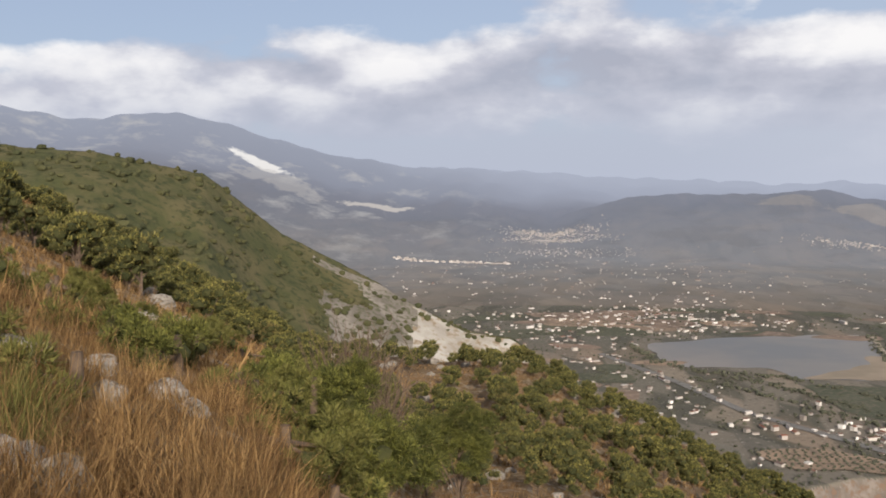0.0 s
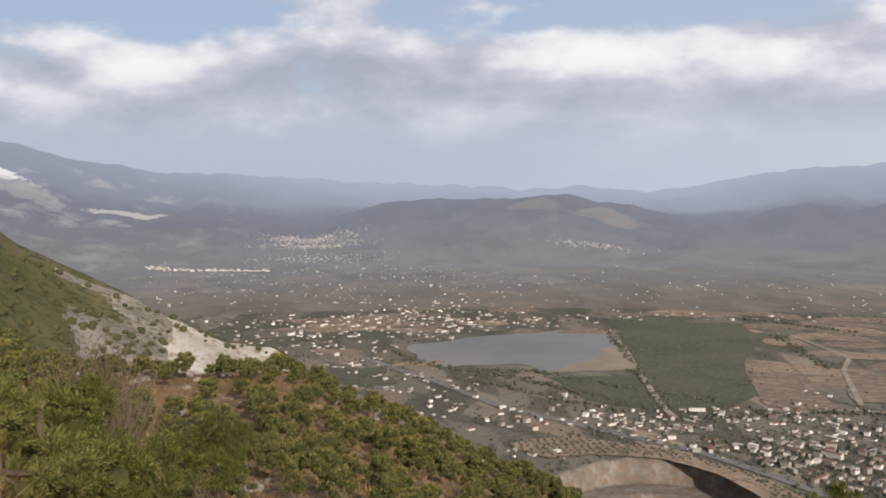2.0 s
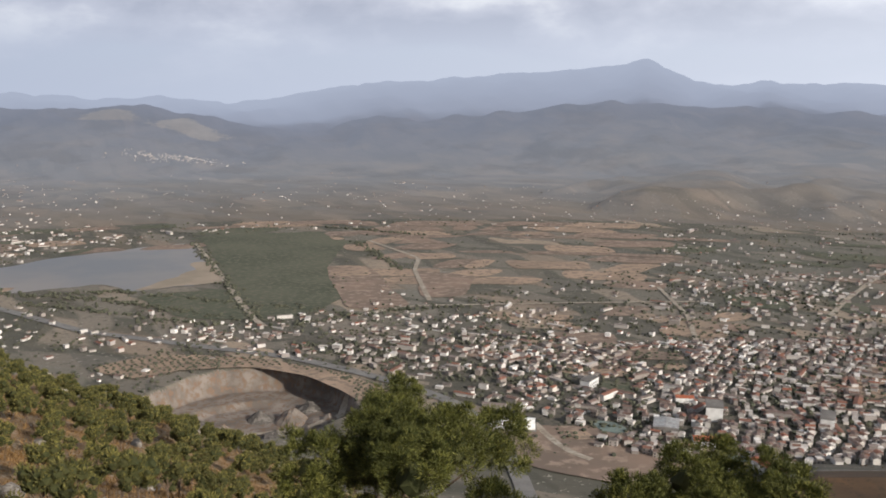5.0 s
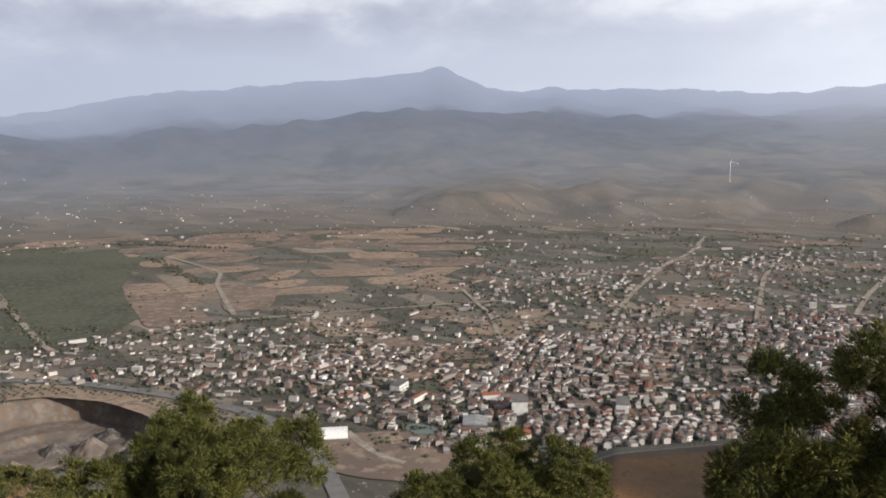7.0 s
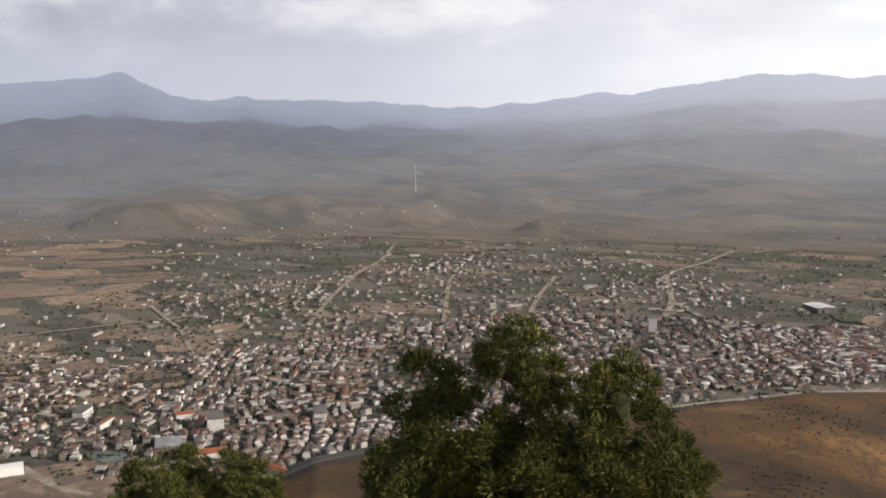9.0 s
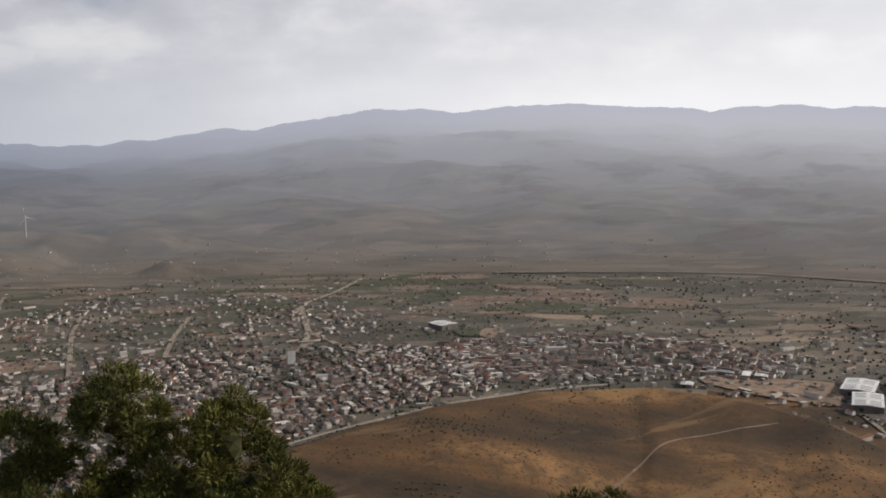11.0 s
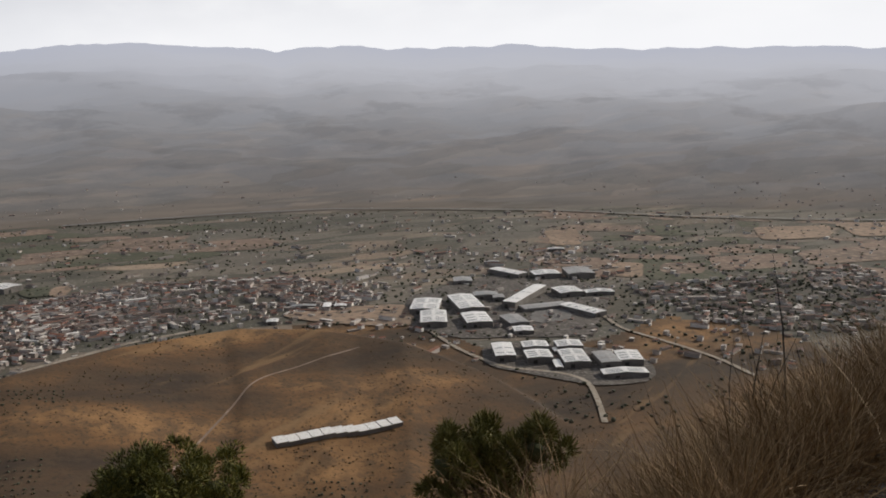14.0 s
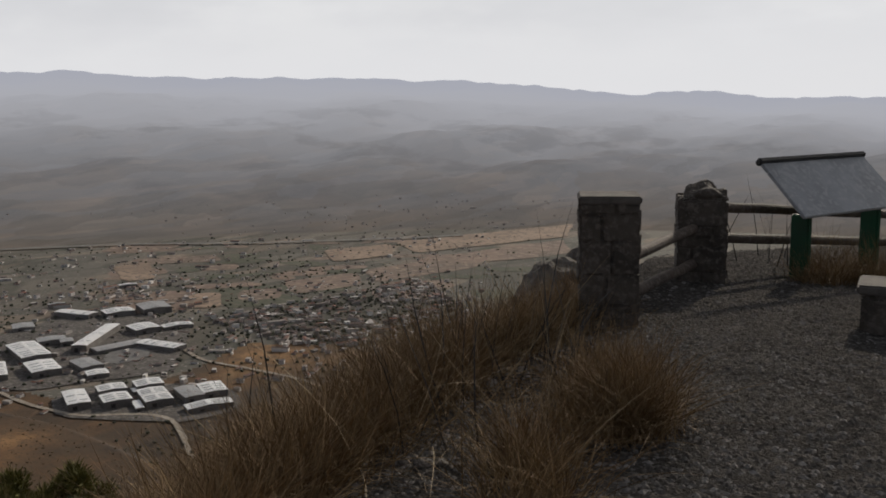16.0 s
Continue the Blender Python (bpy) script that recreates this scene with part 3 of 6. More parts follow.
M["post_stone"] = surface("mortared_brown_stone", two_tone((0.088, 0.074, 0.061), (0.048, 0.041, 0.034), 4.0, (0.125, 0.108, 0.092), 5.0), 0.9, 0.015, 14.0)
M["cap_stone"] = surface("pale_cap_stone", two_tone((0.135, 0.12, 0.105), (0.085, 0.076, 0.067), 5.0), 0.9, 0.01, 20.0)
M["wood"] = surface("weathered_rail_wood", two_tone((0.12, 0.095, 0.075), (0.075, 0.06, 0.05), 5.0, (0.17, 0.14, 0.115), 4.0), 0.8, 0.008, 30.0)
M["green_paint"] = surface("dark_green_paint", two_tone((0.012, 0.075, 0.035), (0.02, 0.055, 0.03), 3.0), 0.55)
M["panel"] = surface("faded_panel_face", two_tone((0.36, 0.37, 0.38), (0.28, 0.285, 0.29), 2.5, (0.42, 0.42, 0.42), 6.0), 0.3)
M["panel_bar"] = surface("dark_panel_edge", two_tone((0.05, 0.048, 0.045), (0.035, 0.033, 0.032), 3.0), 0.6)
M["white_metal"] = surface("white_metal", two_tone((0.75, 0.75, 0.74), (0.65, 0.65, 0.64), 0.2), 0.4)


def blades_colour(lo, mid, hi):
    def build(n, place):
        pick = n.add("ShaderNodeNewGeometry").outputs["Random Per Island"]
        col = n.ramp(pick, (0.0, lo), (0.5, mid), (1.0, hi))
        return n.mix(n.ramp(n.noise(place, 0.7, 4.0, 0.6), (0.42, 0.0), (0.65, 0.55)), col, lo)

    return build


M["gold_grass"] = surface("dry_gold_grass", blades_colour((0.075, 0.042, 0.016), (0.20, 0.112, 0.040), (0.44, 0.285, 0.125)), 0.8)
M["brown_grass"] = surface("dry_brown_esparto", blades_colour((0.11, 0.066, 0.03), (0.22, 0.138, 0.06), (0.40, 0.285, 0.15)), 0.8)
M["pale_stalk"] = surface("pale_grass_stalks", blades_colour((0.22, 0.16, 0.09), (0.36, 0.27, 0.15), (0.5, 0.4, 0.25)), 0.8)
M["needles"] = surface("pine_needle_tufts", blades_colour((0.034, 0.042, 0.011), (0.100, 0.108, 0.022), (0.23, 0.222, 0.050)), 0.75)
# darker than the tufts: shade inside the crown put into the colour
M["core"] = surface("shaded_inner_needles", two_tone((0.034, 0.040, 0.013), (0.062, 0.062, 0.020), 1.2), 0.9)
M["bush"] = surface("yellowish_bush_leaves", blades_colour((0.07, 0.075, 0.018), (0.13, 0.125, 0.03), (0.22, 0.20, 0.06)), 0.75)

# ---- builders ----


def mesh_from(name, verts, faces, mats, slots=None, smooth=False):
    me = bpy.data.meshes.new(name)
    me.from_pydata(np.asarray(verts).tolist(), [], [list(map(int, f)) for f in faces] if isinstance(faces, list) else faces.tolist())
    for m in mats:
        me.materials.append(m)
    if slots is not None:
        me.polygons.foreach_set("material_index", np.asarray(slots, np.int32))
    if smooth:
        me.polygons.foreach_set("use_smooth", np.ones(len(me.polygons), bool))
    return me


def part(name, data, material, parent, label=""):
    """One mesh object under a thing or a part; data is a bmesh or a mesh."""
    if isinstance(data, bmesh.types.BMesh):
        me = bpy.data.meshes.new(name)
        data.to_mesh(me)
        data.free()
        me.materials.append(material)
    else:
        me = data
    ob = new(name, me)
    if parent:
        ob.parent = parent
    return tagged(ob, label) if label else ob


def box(bm, m, bevel=0.0):
    """A unit box, centred, laid by the matrix m."""
    made = bmesh.ops.create_cube(bm, size=1.0, matrix=m)
    if bevel:
        bmesh.ops.bevel(bm, geom=list({e for v in made["verts"] for e in v.link_edges}), offset=bevel, segments=2, affect="EDGES")
    return made["verts"]


def boxed(x, y, z, sx, sy, sz, turn=0.0):
    return Matrix.Translation((x, y, z)) @ Matrix.Rotation(turn, 4, "Z") @ Matrix.Diagonal((sx, sy, sz, 1))


def rod(bm, a, b, r0, r1, sides=8):
    """A tapered rod between two points."""
    a, b = Vector(a), Vector(b)
    way = b - a
    m = Matrix.Translation((a + b) / 2) @ way.to_track_quat("Z", "Y").to_matrix().to_4x4()
    bmesh.ops.create_cone(bm, cap_ends=True, segments=sides, radius1=r0, radius2=r1, depth=way.length, matrix=m)


def ribbon(name, line, width, material, lift=0.5, label="", category="road"):
    """A road along points of the plan, laid on the ground."""
    pts = []
    for (x0, y0), (x1, y1) in zip(line, line[1:]):
        steps = max(2, int(math.hypot(x1 - x0, y1 - y0) / 12))
        pts += [(x0 + (x1 - x0) * k / steps, y0 + (y1 - y0) * k / steps) for k in range(steps)]
    pts = np.array(pts + [line[-1]], float)
    for _ in range(3):
        pts[1:-1] = (pts[:-2] + 2 * pts[1:-1] + pts[2:]) / 4
    way = np.gradient(pts, axis=0)
    way /= np.hypot(*way.T)[:, None] + 1e-9
    side = np.stack([-way[:, 1], way[:, 0]], 1) * width / 2
    rows = []
    for k in (-1.0, -0.33, 0.33, 1.0):
        p = pts + side * k
        rows.append(np.c_[p, height(p[:, 0], p[:, 1])])
    top = np.max([r[:, 2] for r in rows], axis=0)
    for k, r in enumerate(rows):
        r[:, 2] = np.maximum(r[:, 2], top - 1.0) + lift
    n = len(pts)
    verts = np.concatenate(rows)
    faces = [(k * n + i, k * n + i + 1, (k + 1) * n + i + 1, (k + 1) * n + i) for k in range(3) for i in range(n - 1)]
    ob = new(name, mesh_from(name, verts, faces, [material], smooth=True))
    return tagged(ob, label, category, kind="structure")


def patch(name, corners, material, lift, label, category="field", wobble=3.0):
    """A field or water sheet: a plan outline with softened, uneven edges, filled."""
    pts = np.array(corners, float)
    fine = []
    for a, b in zip(pts, np.roll(pts, -1, axis=0)):
        steps = max(2, int(np.hypot(*(b - a)) / 18))
        fine += [a + (b - a) * k / steps for k in range(steps)]
    fine = np.array(fine)
    for _ in range(1):
        fine = (np.roll(fine, 1, 0) + 2 * fine + np.roll(fine, -1, 0)) / 4
    fine += wobble * np.stack([waves(fine[:, 0], fine[:, 1], 90, 31), waves(fine[:, 0], fine[:, 1], 90, 32)], 1)
    bm = bmesh.new()
    level = float(height(fine[:, 0], fine[:, 1]).max()) + lift
    ring = [bm.verts.new((x, y, level)) for x, y in fine]
    f = bm.faces.new(ring)
    bmesh.ops.triangulate(bm, faces=[f])
    return tagged(part(name, bm, material, None), label, category, kind="structure")


# ---- lake, fields and roads ----
patch("lake", [(202, 1555), (286, 1601), (390, 1639), (498, 1655), (593, 1659), (563, 1531), (534, 1422), (500, 1290), (469, 1276), (371, 1292), (359, 1367), (326, 1372), (241, 1359), (202, 1436)], M["water"], 0.35, "shallow grey-brown lagoon in the valley floor", "lake", 9.0)
patch("mud_flat", [(545, 1430), (520, 1330), (500, 1272), (470, 1280), (400, 1290), (372, 1300), (430, 1330), (500, 1400), (520, 1470)], M["mud"], 0.6, "pale mud flat at the edge of the lagoon", "mud", 12.0)
patch("marsh", [(632, 1721), (851, 1662), (821, 1488), (682, 1301), (609, 1102), (535, 1042), (449, 1025), (505, 1256)], M["marsh"], 0.7, "flat green marsh meadow beside the lagoon", "meadow")
patch("marsh", [(366, 1262), (490, 1235), (440, 1040), (373, 1098)], M["marsh"], 0.75, "green reed meadow below the lagoon", "meadow")
for corners, mat, words in (
    ([(687, 1316), (744, 1274), (641, 995), (568, 1027), (622, 1159)], "ochre", "ploughed ochre field in the valley"),
    ([(700, 1310), (744, 1274), (705, 1200), (650, 1230)], "straw", "pale stubble field in the valley"),
    ([(784, 1204), (833, 1110), (737, 1006), (682, 1031)], "ochre", "ploughed ochre field beside a track"),
    ([(665, 769), (733, 731), (765, 674), (647, 645), (637, 718)], "ochre", "small ploughed field beside the houses"),
    ([(430, 610), (520, 545), (575, 470), (560, 430), (470, 420), (425, 500)], "ochre", "dry ochre ground beside the main road"),
    ([(1140, -850), (1105, -900), (1040, -850), (1075, -800)], "ochre", "ochre field behind the villas"),
    ([(1140, -930), (1110, -1060), (1020, -990), (1050, -880)], "ochre", "dry ochre field beside the motorway"),
    ([(1110, -1075), (1080, -1330), (980, -1230), (1020, -1020)], "ochre", "long ochre field beside the motorway"),
    ([(1330, -1190), (1290, -1330), (1180, -1230), (1220, -1110)], "straw", "pale stubble field near the motorway"),
    ([(1490, -840), (1480, -910), (1330, -830), (1340, -780)], "straw", "pale stubble field near the motorway"),
    ([(1181, -775), (1142, -821), (1062, -756), (1094, -724)], "straw", "bright ochre field behind the warehouses"),
    ([(1119, -1218), (1041, -1579), (933, -1435), (1040, -1167)], "ochre", "long ochre field near the villas"),
    ([(1292, -1348), (1165, -1802), (1062, -1620), (1165, -1272)], "straw", "long pale field near the motorway"),
    ([(1081, -250), (1105, -285), (1066, -412), (961, -379), (1020, -296)], "straw", "bright dry field on the hill's brow"),
    ([(1340, -230), (1290, -360), (1200, -380), (1230, -240)], "ochre", "dull ochre field behind the town"),
    ([(225, 945), (300, 955), (385, 880), (425, 800), (440, 690), (395, 640), (400, 720), (395, 800), (365, 855), (300, 885), (247, 880)], "straw", "dry straw-coloured olive grove round the sand pit"),
):
    patch("field", corners, M[mat], 0.8 if mat == "ochre" else 1.1, words)

rng = random.Random(17)
for a0, a1, r0, r1, chance, tones in ((28.5, 46, 1330, 1950, 0.6, ("ochre", "ochre", "straw")), (46, 75, 1250, 1950, 0.3, ("ochre", "marsh", "marsh")), (76, 100, 1480, 2000, 0.45, ("ochre", "marsh")), (0, 28, 1700, 2000, 0.45, ("marsh", "straw", "ochre")), (-6, 8, 1150, 1900, 0.4, ("ochre", "straw", "marsh", "marsh")), (118, 142, 1300, 1950, 0.45, ("ochre", "ochre", "marsh")), (36, 60, 900, 1200, 0.3, ("ochre", "straw"))):
    r = r0
    while r < r1:
        deep = rng.uniform(26, 85)
        a = a0 + rng.uniform(0, 2)
        while a < a1:
            wide = rng.uniform(1.2, 5.5)
            if rng.random() < chance:
                skew = rng.uniform(-1.6, 1.6)
                quad = [at_bearing(a, r), at_bearing(a + wide * 0.94, r + rng.uniform(-6, 6)), at_bearing(a + wide * 0.94 + skew, r + deep * 0.94), at_bearing(a + skew, r + deep * 0.94)]
                tone = rng.choice(tones)
                patch("field", quad, M[tone], rng.uniform(0.4, 0.7), {"ochre": "narrow ploughed ochre field strip", "straw": "narrow pale stubble field strip", "marsh": "narrow green field strip"}[tone], "field", 5.0)
            a += wide
        r += deep

ribbon("road", [(122, 1471), (209, 1262), (260, 1101), (351, 958), (410, 870), (440, 790), (460, 716), (468, 650), (452, 575), (416, 501), (380, 440)], 13, M["tarmac"], 0.9, "grey two-lane main road past the town")
ribbon("road", [(598, 1657), (536, 1393), (490, 1218), (445, 1033), (443, 1002)], 8, M["dirt_road"], 1.2, "pale track on the dam beside the lagoon")
for line, w in (
    ([(876, 1501), (850, 1290), (784, 1204), (682, 1010)], 7),
    ([(1187, 130), (1367, 251), (1611, 308), (1771, 267), (1950, 240)], 9),
    ([(1000, 640), (1144, 700), (1344, 771), (1503, 806), (1700, 880)], 7),
    ([(900, 420), (1040, 470), (1352, 602), (1500, 650)], 7),
    ([(960, 350), (1101, 388), (1336, 443), (1500, 470)], 7),
    ([(900, 360), (1042, 311), (1140, 266), (1270, 239), (1367, 251)], 10),
    ([(700, 130), (771, 175), (849, 152), (892, 124), (969, 45), (1040, -77), (1060, -150)], 8),
    ([(932, -387), (852, -385), (776, -398), (745, -436), (715, -452), (657, -427), (610, -403)], 5),
    ([(925, -600), (850, -579), (787, -591), (712, -600), (651, -593)], 5),
    ([(492, 572), (480, 541), (470, 509), (475, 486)], 6),
    ([(640, 830), (670, 805), (674, 761), (688, 714), (684, 665), (679, 611)], 6),
    ([(1052, 326), (1137, 276), (1222, 252)], 9),
    ([(250, 800), (300, 730), (360, 720), (420, 740)], 8),
    ([(560, 990), (640, 1000), (820, 900), (980, 800)], 6),
    ([(640, 560), (760, 620), (900, 760), (1000, 900)], 6),
):
    ribbon("road", line, w, M["dirt_road"], 1.0, "pale narrow road between fields and houses")
for line in ([(92, 521), (97, 620), (101.5, 759), (105, 800), (108, 836)],):
    ribbon("track", [at_bearing(*p) for p in line], 1.8, M["ochre"], 0.3, "dull dirt track over the dry hill", "track")
ribbon("road", [(2020, -40), (2030, -360), (1990, -590), (1862, -798), (1710, -1000), (1501, -1179), (1361, -1335), (1240, -1500)], 14, M["tarmac"], 3.0, "grey motorway across the far plain")

# ---- town ----
def inside(p, poly):
    x, y = p
    hit = False
    for (x0, y0), (x1, y1) in zip(poly, poly[1:] + poly[:1]):
        if (y0 > y) != (y1 > y) and x < x0 + (y - y0) * (x1 - x0) / (y1 - y0):
            hit = not hit
    return hit


def house_shapes(w, d, h, pitch, flat):
    """Walls and roof of one house, centred, as two lists of corners and faces."""
    x, y = w / 2, d / 2
    base = [(-x, -y, -3), (x, -y, -3), (x, y, -3), (-x, y, -3), (-x, -y, h), (x, -y, h), (x, y, h), (-x, y, h)]
    wall = [(0, 1, 5, 4), (1, 2, 6, 5), (2, 3, 7, 6), (3, 0, 4, 7)]
    if flat:
        return (base + [(-x, -y, h - 0.5), (x, -y, h - 0.5), (x, y, h - 0.5), (-x, y, h - 0.5)], wall), ([(-x, -y, h), (x, -y, h), (x, y, h), (-x, y, h)], [(0, 1, 2, 3)])
    top = h + pitch * y
    base += [(-x, 0, top), (x, 0, top)]
    wall += [(4, 7, 8), (6, 5, 9)]
    e = 0.4
    roof = [(-x - e, -y - e, h - pitch * e), (x + e, -y - e, h - pitch * e), (x + e, 0, top + 0.15), (-x - e, 0, top + 0.15), (x + e, y + e, h - pitch * e), (-x - e, y + e, h - pitch * e)]
    return (base, wall), (roof, [(0, 1, 2, 3), (3, 2, 4, 5)])


def house_kinds():
    """House models: walls with a roof, windows and a door as parts."""
    kinds = []
    rng = random.Random(4)
    for k in range(9):
        w, d, h, flat = rng.uniform(4.8, 8), rng.uniform(4.2, 5.6), rng.choice((3.0, 3.4, 4.4, 5.2, 5.6)), k % 3 == 2
        (wv, wf), (rv, rf) = house_shapes(w, d, h, rng.uniform(0.2, 0.34), flat)
        holes = []
        for storey in range(max(1, int(h / 2.4))):
            for sx in (-0.28, 0.28):
                for face in (-1, 1):
                    holes.append((sx * w, face * (d / 2 + 0.02), 1.3 + 2.3 * storey, 1.0, 0.1, 1.1))
        body = mesh_from("house", wv, wf, [M["wall"]])
        roof = mesh_from("roof", rv, rf, [M["roof"] if not flat else M["wall"]])
        panes = []
        for hx, hy, hz, sx, sy, sz in holes[:8]:
            bm = bmesh.new()
            box(bm, boxed(hx, hy, hz, sx, sy, sz))
            me = bpy.data.meshes.new("window")
            bm.to_mesh(me)
            bm.free()
            me.materials.append(M["glass"])
            panes.append(me)
        kinds.append((body, roof, panes, flat))
    return kinds


HOUSES = house_kinds()


# places in town without houses: courts, plots and the larger halls
OPEN_PLOTS = [
    [(532, 560), (556, 529), (541, 502), (515, 523)],
    [(721, 698), (766, 646), (742, 619), (712, 595), (689, 624), (691, 665)],
    [(620, 636), (645, 601), (616, 577), (599, 607)],
    [(498, 554), (519, 532), (503, 510), (482, 531)],
    [(560, 470), (588, 474), (592, 450), (562, 408), (552, 425)],
    [(562, 520), (590, 510), (584, 482), (556, 490)],
    [(556, 408), (564, 404), (552, 356), (538, 358)],
    [(618, 505), (638, 515), (645, 488), (625, 480)],
]


def town_spots():
    """Plots along crooked streets: x, y, heading, size."""
    rng = random.Random(11)
    out = []

    def fill(poly, heading, row, pitch, keep, grow=1.0):
        xs, ys = [p[0] for p in poly], [p[1] for p in poly]
        cx, cy = (min(xs) + max(xs)) / 2, (min(ys) + max(ys)) / 2
        reach = math.hypot(max(xs) - min(xs), max(ys) - min(ys)) / 2
        c, s = math.cos(heading), math.sin(heading)
        v, lane = -reach, 0
        while v < reach:
            u = -reach
            while u < reach:
                bend = 16 * math.sin(u / 75 + v / 90) + 7 * math.sin(u / 31 + v / 47)
                px = cx + u * c - (v + bend) * s + rng.uniform(-2.2, 2.2)
                py = cy + u * s + (v + bend) * c + rng.uniform(-1.5, 1.5)
                k = keep * (0.75 + 0.35 * math.sin(px / 90 + 1) * math.cos(py / 70))
                if rng.random() < k and inside((px, py), poly):
                    out.append((px, py, heading + rng.gauss(0, 0.16) + rng.choice((0, 0, math.pi / 2)) + 0.5 * math.sin(px / 140) * math.cos(py / 110), grow * rng.uniform(0.75, 1.25)))
                u += pitch * rng.uniform(0.85, 1.3)
            lane += 1
            v += row if lane % 2 else row * 1.7

    fill(TOWN, radians(28), 6.5, 6.6, 0.88, 0.9)
    fill([(950, 800), (1150, 900), (1650, 700), (1750, 350), (1500, 150), (1330, 160), (1200, 430), (960, 590)], radians(28), 12.5, 12, 0.6, 0.8)
    fill(EDGE, radians(-50), 10, 9, 0.75, 0.95)
    fill([(700, 800), (960, 790), (1150, 900), (980, 1010), (760, 960), (560, 960)], radians(20), 24, 20, 0.5, 0.9)
    fill([(100, 1500), (180, 1650), (330, 1800), (120, 1960), (-60, 1900), (-40, 1500)], radians(30), 24, 20, 0.55, 0.8)
    fill([(200, 1100), (330, 1090), (430, 960), (330, 965), (230, 1010)], radians(-50), 14, 12, 0.6, 0.9)
    fill(WEST, radians(80), 7, 7, 0.9)
    fill(VILLAS, radians(60), 10.5, 9, 0.85)
    fill([(1290, -330), (1220, -420), (1120, -400), (1080, -340), (1110, -300)], radians(60), 13, 12, 0.6)
    fill([(1180, -560), (1290, -620), (1250, -760), (1120, -780), (1060, -690)], radians(40), 15, 14, 0.6)
    fill([(1290, -420), (1400, -520), (1400, -760), (1260, -900), (1180, -720), (1230, -600)], radians(20), 22, 18, 0.55)
    # outlying houses
    for _ in range(3600):
        az, r = rng.uniform(-6, 142), 900 * (2.2 ** rng.random())
        px, py = at_bearing(az, r)
        if not inside((px, py), TOWN) and ground_z(px, py) < 4 and not (12 < az < 31 and r > 950 and r < 1750) and not (28 < az < 48 and 1150 < r < 1900):
            out.append((px, py, rng.choice((radians(28), radians(118))) + rng.gauss(0, 0.15), rng.uniform(0.45, 1.1)))
    for _ in range(420):
        px, py = rng.gauss(480, 120), rng.gauss(1900, 160) if rng.random() < 0.4 else rng.gauss(950, 90)
        if py < 1250 and px < 330 or pit_depth(px, py) > 0.1 or inside((px, py), EDGE):
            continue
        out.append((px - (200 if py > 1500 else 0), py, rng.uniform(0, 3), rng.uniform(0.45, 1.0)))
    kept = []
    wet = [(180, 1440), (190, 1570), (390, 1660), (640, 1740), (870, 1670), (840, 1480), (690, 1300), (620, 1090), (535, 1035), (360, 1080), (340, 1270), (230, 1340)]
    for px, py, a, s in out:
        if inside((px, py), wet) or pit_depth(px, py) > 0.05 or math.hypot(px - PIT[0], py - PIT[1]) < 125 or ground_z(px, py) > 16 or math.hypot(px - 470, py - 575) < 40 or any(inside((px, py), plot) for plot in OPEN_PLOTS):
            continue
        kept.append((px, py, a, s))
    return kept


SPOTS = town_spots()
near_spots = sorted(SPOTS, key=lambda p: math.hypot(p[0], p[1]))[:300]
near_set = set(near_spots)
first_of = {}
for count, (px, py, a, s) in enumerate(near_spots):
    k = count * 7 % len(HOUSES)
    body, roof, panes, flat = HOUSES[k]
    m = pose(px, py, ground_z(px, py), 0, 0, math.degrees(a))
    if k in first_of:
        copy_thing(first_of[k], m)
        continue
    house = tagged(new("house", body), "plastered flat-roofed town house in tight rows" if flat else "plastered town house with a clay tiled gable roof", "house", "town houses")
    part("roof", roof, None, house)
    for me in panes:
        part("window", me, None, house)
    house.matrix_basis = m
    first_of[k] = house


def joined_houses(name, spots, label, mats=("walls", "roofs")):
    rng = random.Random(5)
    verts, faces, slots = [], [], []
    for px, py, a, s in spots:
        wide = rng.uniform(4.5, 9.5) if rng.random() < 0.88 else rng.uniform(12, 24)
        w, d, h = wide * s, rng.uniform(3.8, 6) * s, rng.choice((2.0, 2.4, 2.8, 3.4, 4.2, 5.0)) * min(s, 1.1)
        z, c, q = ground_z(px, py), math.cos(a), math.sin(a)
        flat = rng.random() < 0.3
        for slot, (vs, fs) in enumerate(house_shapes(w, d, h, rng.uniform(0.18, 0.32), flat)):
            n = len(verts)
            verts += [(px + x * c - y * q, py + x * q + y * c, z + t) for x, y, t in vs]
            faces += [tuple(n + i for i in f) for f in fs]
            slots += [0 if flat else slot] * len(fs)
    tagged(new(name, mesh_from(name, verts, faces, [M[k] for k in mats], slots)), label, "houses", kind="stuff")


joined_houses("far_houses", [p for p in SPOTS if p not in near_set], "dense white and brown town houses with clay roofs")

# ---- valley trees ----


def clump_mesh(seed, bumps=0.35, sub=1):
    bm = bmesh.new()
    bmesh.ops.create_icosphere(bm, subdivisions=sub, radius=1.0)
    rng = random.Random(seed)
    for v in bm.verts:
        v.co *= 1 + rng.uniform(-bumps, bumps)
    bm.verts.index_update()
    vs = np.array([v.co[:] for v in bm.verts])
    fs = np.array([[v.index for v in f.verts] for f in bm.faces])
    bm.free()
    return vs, fs


CLUMPS = [clump_mesh(k) for k in range(5)]


